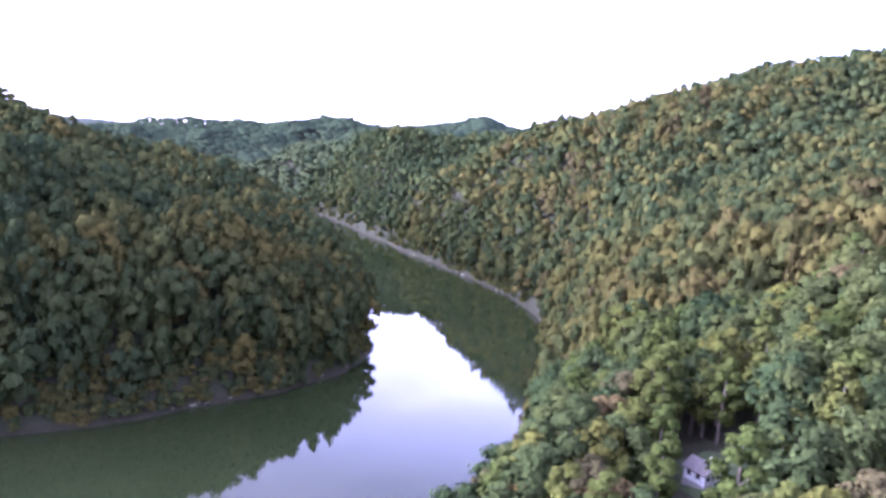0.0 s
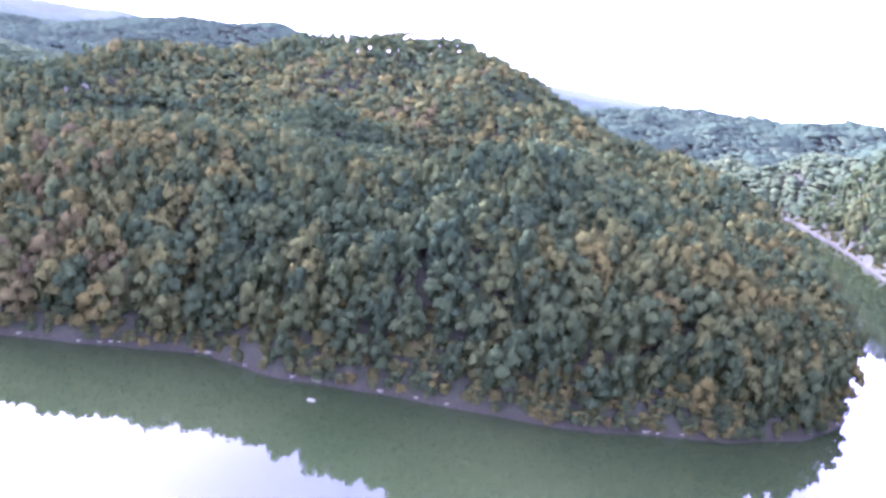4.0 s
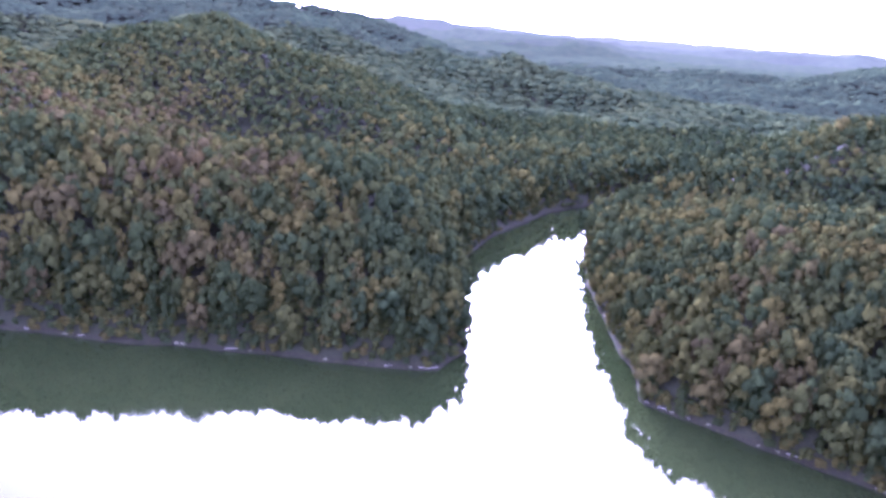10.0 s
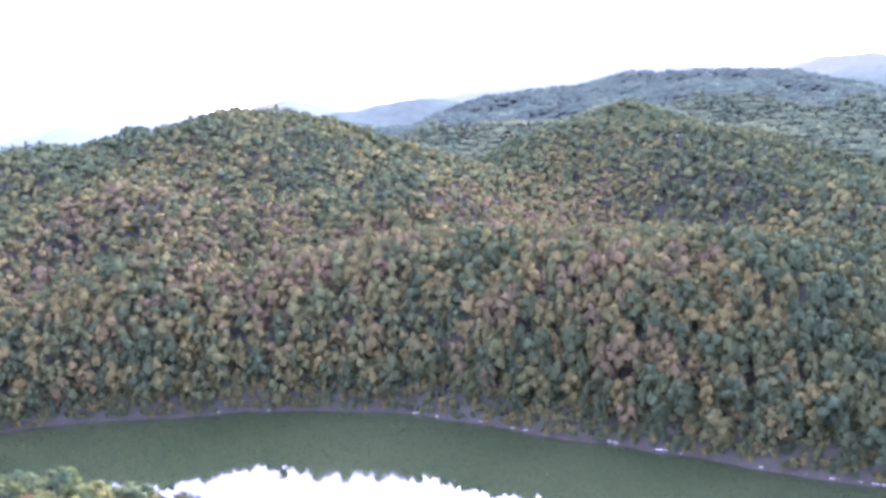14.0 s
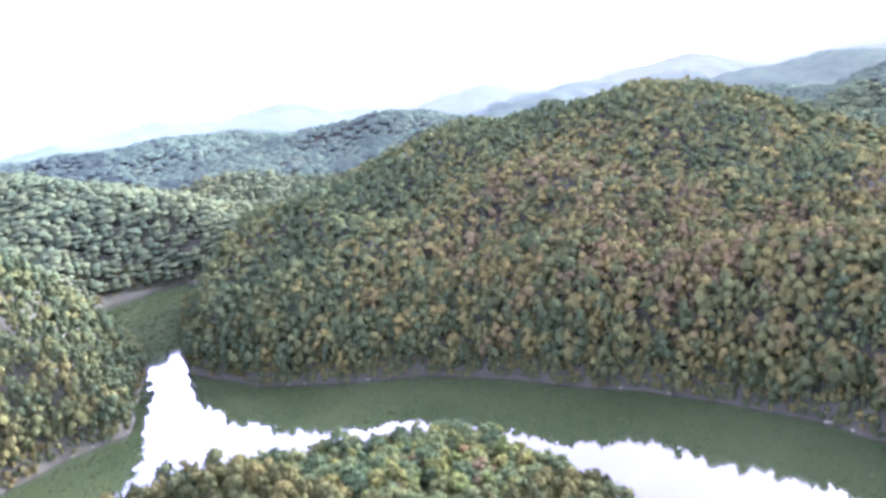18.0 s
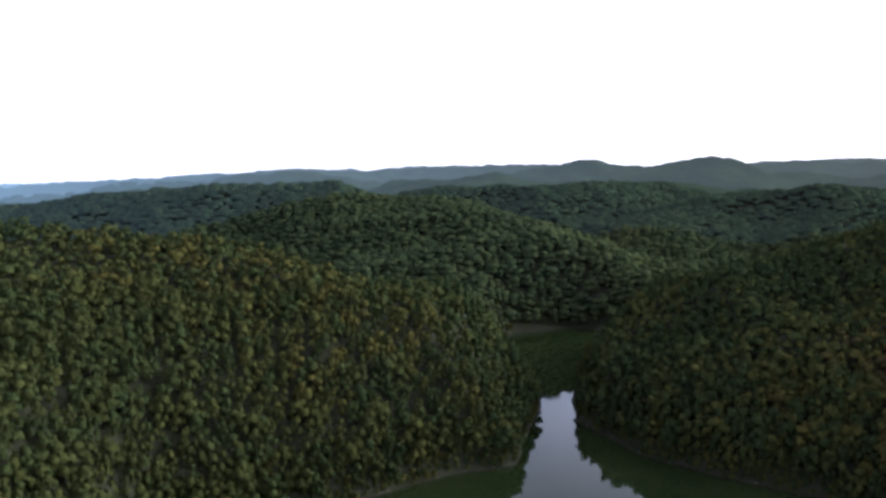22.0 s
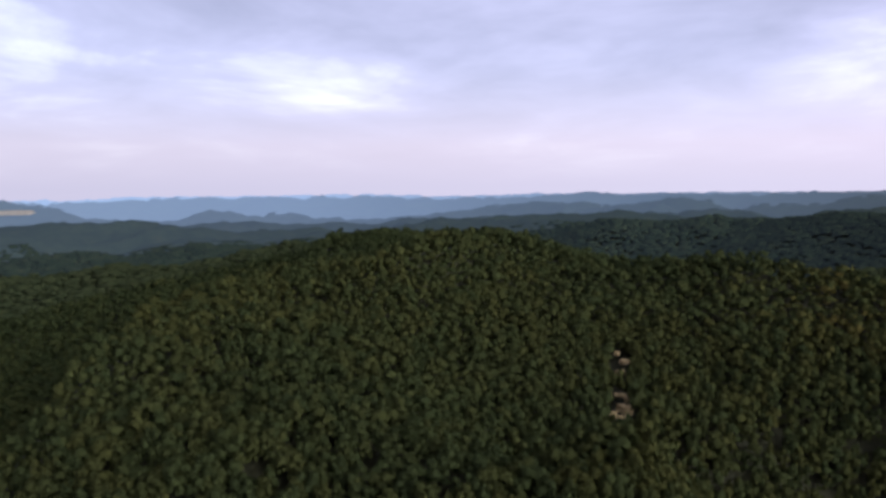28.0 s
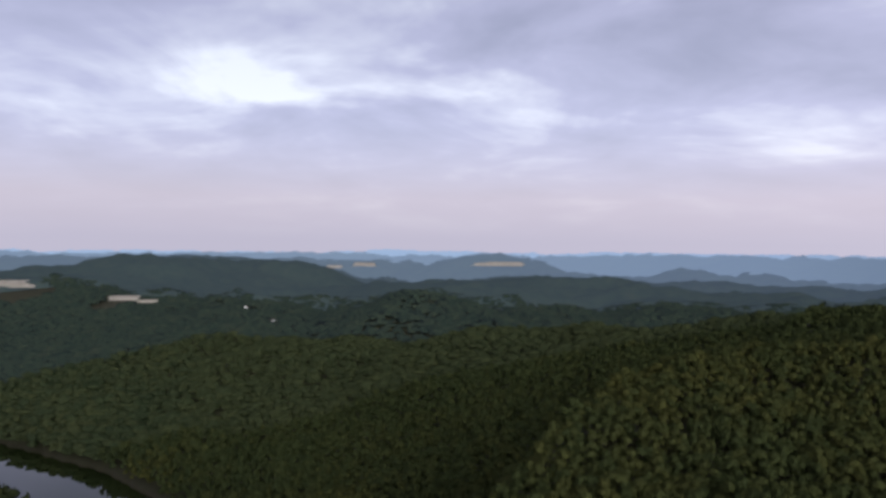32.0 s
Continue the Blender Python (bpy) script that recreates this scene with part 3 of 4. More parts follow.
def forest_points(r0, r1, step, seed, shown=True, grove=False):
    r = np.random.default_rng(seed)
    g = np.arange(-r1, r1, step)
    x, y = np.meshgrid(g, g)
    x = (x + (r.random(x.shape) - 0.5) * step * 1.1).ravel()
    y = (y + (r.random(y.shape) - 0.5) * step * 1.1).ravel()
    rad = np.hypot(x, y)
    keep = (rad >= r0) & (rad < r1)
    x, y = x[keep], y[keep]
    z, d = ground_height(x, y)
    keep = (d > 0.7) & (in_groves(x, y) == grove) & (grove | (in_sight(x, y, z) == shown))
    for cx, cy, cr in CLEARINGS:
        keep &= np.hypot(x - cx, y - cy) > cr
    return x[keep], y[keep], z[keep], d[keep], r


def tint_at(x, y, d, r):
    """Autumn colour: patches of turning wood, more of it on the western hill, yellow-green on the near shores."""
    patch = value_noise(x, y, 110, 21) * 0.6 + value_noise(x, y, 35, 22) * 0.4
    west = np.clip((-x - 250) / 250, 0, 1) * np.clip((60 - y) / 200, 0, 1)
    t = 0.02 + 0.40 * patch + 0.19 * west * (0.5 + patch) + 0.58 * (r.random(len(x)) - 0.32) * (0.6 + 0.5 * patch)
    t = t + (0.38 - t) * 0.5 * np.exp(-((x - 150) / 260) ** 2 - ((y + 480) / 220) ** 2) - 0.06 * np.exp(-((x + 300) / 230) ** 2 - ((y - 310) / 210) ** 2) + 0.10 * np.exp(-((x - 150) / 160) ** 2 - ((y - 330) / 200) ** 2)
    # tint pulled greener with range, setting the hills apart in place of haze
    t = t * (1 - 0.40 * np.clip((np.hypot(x, y) - 680) / 160, 0, 1))
    t = t + (0.27 - t) * 0.6 * np.clip((x - 150) / 150, 0, 1) * np.clip((60 - y) / 150, 0, 1)
    near = np.exp(-((x - 40) ** 2 + (y - 150) ** 2) / 140 ** 2) + np.exp(-((x + 150) ** 2 + (y + 300) ** 2) / 110 ** 2)
    t = t + near * (0.58 - t) * 0.6
    return np.clip(t, 0, 1)


def build_forest(name, points, step, kinds, mat, label, tall=1.0):
    x, y, z, d, r = points
    tint = tint_at(x, y, d, r)
    n = len(x)
    wide = (6.0 + 6.5 * r.random(n) ** 1.5) * step / 7.0
    high = (10.0 + 0.55 * wide * 7.0 / step + 5.5 * r.random(n)) * (1 + 0.28 * np.clip((170 - d) / 90, 0, 1)) * tall
    low = np.full(n, 0.05)
    turn = r.random(n) * 2 * np.pi
    which = r.integers(0, len(kinds), n)
    vs, fs, ts, base = [], [], [], 0
    for k, (cv, cf) in enumerate(kinds):
        m = which == k
        c, s = np.cos(turn[m])[:, None], np.sin(turn[m])[:, None]
        w, h = wide[m][:, None], high[m][:, None]
        v = np.stack([x[m][:, None] + w * (c * cv[:, 0] - s * cv[:, 1]), y[m][:, None] + w * (s * cv[:, 0] + c * cv[:, 1]),
                      z[m][:, None] + h * (cv[:, 2] - low[m][:, None] * (1 - cv[:, 2]))], -1)
        q = m.sum()
        vs.append(v.reshape(-1, 3))
        fs.append((cf[None] + (np.arange(q) * len(cv))[:, None, None] + base).reshape(-1, 3))
        ts.append(np.repeat(tint[m], len(cv)))
        base += q * len(cv)
    ob = new(name, mesh_from(name, np.concatenate(vs), np.concatenate(fs), True, np.concatenate(ts)))
    ob.data.materials.append(mat)
    print("FOREST", name, n, "trees", sum(len(f) for f in fs), "triangles")
    return tagged(ob, label, "trees", kind="stuff")


kr = np.random.default_rng(3)
build_forest("near_forest", forest_points(0, 400, 7.1, 11), 7.7, [crown(kr, 8, 145, 0.072, kr.choice((0.85, 1.0, 1.1))) for _ in range(16)], foliage, "dense autumn woodland on the lakeside slopes")
build_forest("slope_forest", forest_points(400, 640, 7.2, 12), 7.9, [crown(kr, 5, 50, 0.088, kr.choice((0.85, 1.0, 1.1))) for _ in range(14)], foliage, "dense autumn woodland on the hillsides")
build_forest("upland_forest", forest_points(640, 1000, 7.9, 13), 8.7, [crown(kr, 3, 10, 0.13, kr.choice((0.9, 1.05, 1.15))) for _ in range(12)], foliage, "dense autumn woodland on the upper hills")
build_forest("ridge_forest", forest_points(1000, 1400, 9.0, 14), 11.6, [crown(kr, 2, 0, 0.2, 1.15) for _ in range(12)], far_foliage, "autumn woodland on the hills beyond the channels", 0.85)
# the far forest glows as well: haze painted as emission on its trees
build_forest("far_forest", forest_points(1400, 2150, 11.5, 16), 16.0, [crown(kr, 1, 0, 0.2, 1.0) for _ in range(8)], haze_glow_woods("far_hill_haze_glow", 0.72, 0.09, 0.05), "green woodland on the far hills, haze painted on as glow", 0.72)
build_forest("hidden_forest", forest_points(0, 1000, 13.0, 15, False), 13.5, [crown(kr, 1, 0, 0.2, 1.0) for _ in range(6)], foliage, "woodland on the slopes turned away from the lake")


def build_scrub():
    """Low bushes along the water's edge."""
    r = np.random.default_rng(31)
    xs, ys = [], []
    for a, c in zip(LAKE, LAKE[1:] + LAKE[:1]):
        n = int(math.hypot(c[0] - a[0], c[1] - a[1]) / 0.15)
        t = r.random(n)
        xs.append(a[0] + (c[0] - a[0]) * t + 46 * (r.random(n) - 0.5))
        ys.append(a[1] + (c[1] - a[1]) * t + 46 * (r.random(n) - 0.5))
    x, y = np.concatenate(xs), np.concatenate(ys)
    z, d = ground_height(x, y)
    rad = np.hypot(x, y)
    keep = (d > 0.15) & (r.random(len(d)) < np.clip(1.25 - np.abs(d - 6) / 24, 0, 1) * np.clip(1.6 - rad / 700, 0.35, 1)) & ((value_noise(x, y, 16, 33) > 0.13) | (d > 4)) & (rad < 1100) & in_sight(x, y, z)
    x, y, z, d = x[keep], y[keep], z[keep], d[keep]
    n = len(x)
    cv, cf = crown(r, 2, 8, 0.22)
    w, h = (3.2 + 4.2 * r.random(n) + 0.10 * d)[:, None], (3.6 + 5.5 * r.random(n) ** 1.3 + 0.26 * d)[:, None]
    turn = (r.random(n) * 6.28)[:, None]
    c, s = np.cos(turn), np.sin(turn)
    v = np.stack([x[:, None] + w * (c * cv[:, 0] - s * cv[:, 1]), y[:, None] + w * (s * cv[:, 0] + c * cv[:, 1]), z[:, None] + h * (cv[:, 2] - 0.30)], -1)
    f = (cf[None] + (np.arange(n) * len(cv))[:, None, None]).reshape(-1, 3)
    tint = np.clip(0.12 + 0.52 * r.random(n), 0, 1)
    ob = new("shore_scrub", mesh_from("shore_scrub", v.reshape(-1, 3), f, True, np.repeat(tint, len(cv))))
    ob.data.materials.append(foliage)
    print("FOREST scrub", n, len(f))
    return tagged(ob, "low green and yellowing bushes along the lake bank", "bushes", kind="stuff")


build_scrub()
# ---------------- things ----------------
def part(name, verts, tris, mat, parent, label="", smooth=False):
    me = mesh_from(name, np.asarray(verts, float), np.asarray(tris, int), smooth)
    me.materials.append(mat)
    ob = new(name, me)
    ob.parent = parent
    return tagged(ob, label) if label else ob


def bm_part(name, bm, mat, parent, label=""):
    me = bpy.data.meshes.new(name)
    bm.to_mesh(me)
    bm.free()
    me.materials.append(mat)
    ob = new(name, me)
    ob.parent = parent
    return tagged(ob, label) if label else ob


def tube(points, radii, sides=7):
    """A tapered limb along a line of points."""
    pts = np.asarray(points, float)
    vs, fs = [], []
    for k, (p, rad) in enumerate(zip(pts, radii)):
        t = pts[min(k + 1, len(pts) - 1)] - pts[max(k - 1, 0)]
        t = t / np.linalg.norm(t)
        u = np.cross(t, (0.31, 0.95, 0.1))
        u = u / np.linalg.norm(u)
        w = np.cross(t, u)
        a = np.arange(sides) * 2 * np.pi / sides
        vs.append(p + rad * (np.cos(a)[:, None] * u + np.sin(a)[:, None] * w))
        if k:
            for j in range(sides):
                q, q2 = (k - 1) * sides + j, (k - 1) * sides + (j + 1) % sides
                fs += [(q, q2, q2 + sides), (q, q2 + sides, q + sides)]
    return np.concatenate(vs), np.array(fs)


bark, nt, b = material("grey_brown_bark")
nt.links.new(link_ramp(nt, noise_node(nt, 2.5, 6, 0.7), [(0.3, (0.05, 0.04, 0.032)), (0.7, (0.16, 0.13, 0.105))]), b.inputs["Base Color"])
bump(nt, b, noise_node(nt, 5, 5, 0.7), 0.7, 0.1)
b.inputs["Roughness"].default_value = 0.9

GREEN = foliage_material("oak_leaves", [(0.0, (0.032, 0.050, 0.021)), (0.6, (0.050, 0.066, 0.024)), (1.0, (0.070, 0.080, 0.026))], 1.3, True)
YELLOW = foliage_material("yellowing_leaves", [(0.0, (0.050, 0.068, 0.018)), (0.6, (0.074, 0.084, 0.022)), (1.0, (0.104, 0.104, 0.026))], 1.3, True)
RUSSET = foliage_material("russet_leaves", [(0.0, (0.066, 0.060, 0.029)), (0.6, (0.084, 0.068, 0.031)), (1.0, (0.108, 0.078, 0.030))], 1.3, True)


def build_tree(name, height, width, base, leaf, label, seed, sprays=1500):
    """Trunk, limbs, and a crown of leaf sprays set round many uneven lobes; base: where the crown begins."""
    r = np.random.default_rng(seed)
    tree = new(name)
    lean = (r.random(2) - 0.5) * 0.8
    line = [(0, 0, -1.5), (lean[0] * 0.2, lean[1] * 0.2, height * 0.3), (lean[0], lean[1], height * 0.62), (lean[0], lean[1], height * 0.88)]
    part("trunk", *tube(line, (0.36, 0.28, 0.17, 0.04)), bark, tree, smooth=True)
    lobes, count = [], 17
    for k in range(count):
        a, up = 2.4 * k + r.random(), (k + 0.6 * r.random()) / count
        reach = width * 0.40 * math.sin(math.pi * (0.20 + 0.74 * up)) ** 0.8 * (0.55 + 0.6 * r.random())
        lobes.append((np.array([reach * math.cos(a) + lean[0], reach * math.sin(a) + lean[1], base + (height - base) * (0.10 + 0.82 * up)]),
                      width * (0.145 + 0.085 * r.random()) * (1.15 - 0.4 * up)))
    for k in (1, 4, 7, 10):
        c = lobes[k][0]
        part("limb", *tube([(lean[0] * 0.5, lean[1] * 0.5, max(base * 0.8, c[2] - 3.5)), c * (0.55, 0.55, 1) - (0, 0, 1.2), c], (0.15, 0.09, 0.03), 5), bark, tree, smooth=True)
    vs, fs, n = [], [], 0
    for c, s in lobes:
        v = ICO_V * (0.62 + 0.4 * (r.random((12, 1)) - 0.5)) * s * (1, 1, 1.2) + c
        vs.append(v), fs.append(ICO_F + n)
        n += 12
    pick = r.integers(0, len(lobes), sprays)
    way = r.normal(size=(sprays, 3))
    way[:, 2] = way[:, 2] * 0.9 + 0.2
    way /= np.linalg.norm(way, axis=1)[:, None]
    cen = np.array([lobes[i][0] for i in pick]) + way * np.array([lobes[i][1] for i in pick])[:, None] * (0.62 + 0.55 * r.random((sprays, 1)))
    core = (cen - (lean[0], lean[1], base + 0.42 * (height - base))) / (width * 0.5, width * 0.5, (height - base) * 0.5)
    way = 0.6 * way + 0.8 * core + 0.25 * r.normal(size=(sprays, 3))
    way /= np.linalg.norm(way, axis=1)[:, None]
    u = np.cross(way, r.normal(size=(sprays, 3)))
    u /= np.linalg.norm(u, axis=1)[:, None]
    w = np.cross(way, u) + 0.5 * way * (r.random((sprays, 1)) - 0.5)
    size = (0.26 + 0.34 * r.random((sprays, 1)))
    a, c2, d, e = cen - u * size, cen + w * size * 0.8, cen + u * size, cen - w * size * 0.8 - way * 0.15
    vs.append(np.stack([a, c2, d, e], 1).reshape(-1, 3))
    q = n + 4 * np.arange(sprays)[:, None]
    fs.append(np.concatenate([q + (0, 1, 2), q + (0, 2, 3)]))
    part("crown", np.concatenate(vs), np.concatenate(fs), leaf, tree, smooth=True)
    return tagged(tree, label, "tree", "trees of the near groves")


def build_groves():
    kinds = [
        ("tulip_tree", 25, 7.6, 4.0, YELLOW, "tall yellow-green tulip tree in the lakeside grove", 1),
        ("tulip_tree", 21, 6.6, 3.0, YELLOW, "tall yellow-green tulip tree in the lakeside grove", 2),
        ("oak_tree", 19, 11.5, 5.0, GREEN, "broad deep green oak in the lakeside grove", 3),
        ("oak_tree", 17, 10.0, 4.5, GREEN, "broad deep green oak in the lakeside grove", 4),
        ("sycamore_tree", 18, 9.5, 3.5, YELLOW, "yellowing sycamore with a loose crown near the water", 5),
        ("maple_tree", 15, 9.0, 3.5, RUSSET, "russet maple turning brown in the lakeside grove", 6),
    ]
    models = [build_tree(*k) for k in kinds]
    x, y, z, d, r = forest_points(0, 460, 7.0, 51, True, True)
    used, count = set(), 0
    for px, py, pz, pd in zip(x, y, z, d):
        k = int(r.choice(6, p=(0.22, 0.18, 0.2, 0.16, 0.16, 0.08) if py > 0 else (0.08, 0.08, 0.26, 0.24, 0.24, 0.10)))
        size = (0.78 + 0.35 * r.random()) * (0.75 if pd < 6 else 1)
        m = pose(px, py, pz, 0, 0, 360 * r.random()) @ Matrix.Diagonal((size * (0.95 + 0.25 * r.random()), size * (0.95 + 0.25 * r.random()), size, 1))
        if k not in used:
            used.add(k)
            models[k].matrix_world = m
        else:
            copy_thing(models[k], m)
        count += 1
    print("FOREST grove", count)


build_groves()

# --- cabin among the trees ---
siding, nt, b = material("white_board_siding")
wave = nt.nodes.new("ShaderNodeTexWave")
wave.bands_direction = "Z"
wave.inputs["Scale"].default_value, wave.inputs["Distortion"].default_value = 2.2, 0.3
nt.links.new(nt.nodes.new("ShaderNodeTexCoord").outputs["Object"], wave.inputs["Vector"])
nt.links.new(link_ramp(nt, noise_node(nt, 1.5, 5), [(0.3, (0.55, 0.56, 0.57)), (0.6, (0.78, 0.79, 0.80))]), b.inputs["Base Color"])
bump(nt, b, wave.outputs[1], 0.5, 0.03)
b.inputs["Roughness"].default_value = 0.6
shingle, nt, b = material("weathered_grey_shingle")
nt.links.new(link_ramp(nt, noise_node(nt, 3, 6, 0.7), [(0.3, (0.07, 0.065, 0.065)), (0.7, (0.20, 0.175, 0.165))]), b.inputs["Base Color"])
bump(nt, b, noise_node(nt, 8, 4), 0.5, 0.05)
b.inputs["Roughness"].default_value = 0.85
dark_glass, nt, b = material("dark_window_glass")
b.inputs["Base Color"].default_value, b.inputs["Roughness"].default_value = (0.02, 0.025, 0.03, 1), 0.08
concrete, nt, b = material("grey_concrete")
nt.links.new(link_ramp(nt, noise_node(nt, 2, 5), [(0.3, (0.22, 0.21, 0.2)), (0.7, (0.36, 0.35, 0.33))]), b.inputs["Base Color"])
b.inputs["Roughness"].default_value = 0.9
rust_roof, nt, b = material("brown_metal_roof")
nt.links.new(link_ramp(nt, noise_node(nt, 1.2, 5), [(0.3, (0.24, 0.17, 0.13)), (0.7, (0.36, 0.27, 0.21))]), b.inputs["Base Color"])
b.inputs["Roughness"].default_value = 0.6


def box(bm, x0, x1, y0, y1, z0, z1):
    v = [bm.verts.new(p) for p in ((x0, y0, z0), (x1, y0, z0), (x1, y1, z0), (x0, y1, z0), (x0, y0, z1), (x1, y0, z1), (x1, y1, z1), (x0, y1, z1))]
    for f in ((3, 2, 1, 0), (4, 5, 6, 7), (0, 1, 5, 4), (1, 2, 6, 5), (2, 3, 7, 6), (3, 0, 4, 7)):
        bm.faces.new([v[i] for i in f])
    return bm


def boxed(*spans):
    bm = bmesh.new()
    for s in spans:
        box(bm, *s)
    return bm


def gable(x0, x1, y0, y1, low, high):
    bm = bmesh.new()
    ym = (y0 + y1) / 2
    v = [bm.verts.new(p) for x in (x0, x1) for p in ((x, y0, 0), (x, y1, 0), (x, y1, low), (x, ym, high), (x, y0, low))]
    bm.faces.new(v[4::-1]), bm.faces.new(v[5:])
    for i in range(5):
        bm.faces.new((v[i], v[(i + 1) % 5], v[5 + (i + 1) % 5], v[5 + i]))
    return bm


def roof_slope(x0, x1, ya, za, yb, zb, thick=0.18):
    bm = bmesh.new()
    pts = [(x, y, z + t) for t in (0, thick) for x, y, z in ((x0, ya, za), (x1, ya, za), (x1, yb, zb), (x0, yb, zb))]
    v = [bm.verts.new(p) for p in pts]
    for f in ((3, 2, 1, 0), (4, 5, 6, 7), (0, 1, 5, 4), (1, 2, 6, 5), (2, 3, 7, 6), (3, 0, 4, 7)):
        bm.faces.new([v[i] for i in f])
    bmesh.ops.recalc_face_normals(bm, faces=bm.faces)
    return bm


def build_house(name, x, y, turn, long, deep, low, high, roof_mat, label, porch=True):
    house = new(name)
    gz = ground_height(np.array([x - 2.5, x + 2.5, x, x]), np.array([y, y, y - 2.5, y + 2.5]))[0]
    h, w = long / 2, deep / 2
    bm_part("foundation", boxed((-h - 0.1, h + 0.1, -w - 0.1, w + 0.1, min(gz) - max(gz) - 0.8, 0.0)), concrete, house)
    bm_part("wall", gable(-h, h, -w, w, low, high), siding, house, "white board siding")
    over, rise = 0.45, (high - low) / w
    for sgn in (-1, 1):
        bm_part("roof_slope", roof_slope(-h - 0.4, h + 0.4, sgn * (w + over), low - over * rise + 0.02, 0, high + 0.02), roof_mat, house)
    bm_part("chimney", boxed((h * 0.4, h * 0.4 + 0.6, 0.3, 0.9, low, high + 0.9), (h * 0.4 - 0.06, h * 0.4 + 0.66, 0.24, 0.96, high + 0.9, high + 1.02)), concrete, house)
    door = bm_part("door", boxed((h + 0.003, h + 0.06, -0.48, 0.48, 0.0, 2.05)), bark, house, "brown door")
    bm_part("handle", boxed((h + 0.06, h + 0.11, 0.3, 0.36, 0.95, 1.1)), concrete, door)
    for px, py in ((-h * 0.5, -1), (h * 0.35, -1), (-h * 0.5, 1), (h * 0.35, 1)):
        y0, y1 = (py * w - 0.05, py * w - 0.004) if py < 0 else (py * w + 0.004, py * w + 0.05)
        win = bm_part("window", boxed((px - 0.55, px + 0.55, y0, y1, 0.85, 0.93), (px - 0.55, px + 0.55, y0, y1, 1.97, 2.05), (px - 0.55, px - 0.47, y0, y1, 0.93, 1.97), (px + 0.47, px + 0.55, y0, y1, 0.93, 1.97)), siding, house)
        bm_part("pane", boxed((px - 0.47, px + 0.47, y0 + 0.012 * (py < 0), y1 - 0.012 * (py > 0), 0.93, 1.97)), dark_glass, win)
    for py in (-1.25, 1.25):
        win = bm_part("window", boxed((h + 0.004, h + 0.05, py - 0.4, py + 0.4, 0.85, 0.93), (h + 0.004, h + 0.05, py - 0.4, py + 0.4, 1.9, 1.98)), siding, house)
        bm_part("pane", boxed((h + 0.004, h + 0.03, py - 0.4, py + 0.4, 0.93, 1.9)), dark_glass, win)
    if porch:
        bm_part("porch_deck", boxed((h + 0.1, h + 1.7, -w, w, -0.2, -0.04)), bark, house)
        for py in (-w + 0.1, w - 0.22):
            bm_part("porch_post", boxed((h + 1.55, h + 1.67, py, py + 0.12, min(gz) - max(gz) - 0.8, 2.1)), siding, house)
    house.matrix_world = pose(x, y, max(gz) - 0.1, 0, 0, turn)
    return tagged(house, label, "house")


build_house("cabin", 51.0, 141.5, -60, 5.0, 4.2, 2.3, 3.8, shingle, "small white cabin with a weathered grey roof among trees")
build_house("farmhouse", 880, -30, 200, 13, 9, 4.0, 7.5, rust_roof, "white house with a brown metal roof near the river", False)
build_house("farmhouse", 1657, -128, 170, 15, 10, 5.0, 9.0, shingle, "pale farmhouse on the far hill beside the woods", False)
build_house("farmhouse", 1575, -171, 190, 12, 9, 4.0, 7.5, shingle, "small pale farmhouse on the far hill slope", False)

# --- rocks and driftwood along the shore ---
pale_rock, nt, b = material("pale_limestone")
nt.links.new(link_ramp(nt, noise_node(nt, 1.5, 6, 0.7), [(0.3, (0.10, 0.095, 0.06)), (0.55, (0.18, 0.17, 0.11)), (0.75, (0.29, 0.28, 0.19))]), b.inputs["Base Color"])
bump(nt, b, noise_node(nt, 4, 6, 0.7), 0.8, 0.15)
b.inputs["Roughness"].default_value = 0.85
warm_rock, nt, b = material("warm_sandstone")
nt.links.new(link_ramp(nt, noise_node(nt, 0.8, 6, 0.7), [(0.3, (0.20, 0.145, 0.07)), (0.55, (0.46, 0.36, 0.18)), (0.75, (0.66, 0.55, 0.32))]), b.inputs["Base Color"])
bump(nt, b, noise_node(nt, 2.5, 6, 0.7), 0.9, 0.3)
b.inputs["Roughness"].default_value = 0.9
driftwood, nt, b = material("bleached_driftwood")
nt.links.new(link_ramp(nt, noise_node(nt, 3, 5), [(0.3, (0.26, 0.23, 0.20)), (0.7, (0.50, 0.46, 0.41))]), b.inputs["Base Color"])
b.inputs["Roughness"].default_value = 0.8


def rock_mesh(name, seed, sx, sy, sz, rough=0.22):
    bm = bmesh.new()
    bmesh.ops.create_icosphere(bm, subdivisions=2, radius=1.0)
    r = random.Random(seed)
    off = Vector((r.random() * 50, r.random() * 50, r.random() * 50))
    for v in bm.verts:
        k = 1 + rough * noise.noise(v.co * 1.3 + off) * 2 + rough * 0.6 * noise.noise(v.co * 3.1 + off)
        c = v.co * k
        c = Vector((max(-0.8, min(0.8, c.x)), max(-0.8, min(0.8, c.y)), max(-0.7, min(0.65, c.z))))
        v.co = Vector((c.x * sx, c.y * sy, c.z * sz))
    me = bpy.data.meshes.new(name)
    bm.to_mesh(me)
    bm.free()
    return me


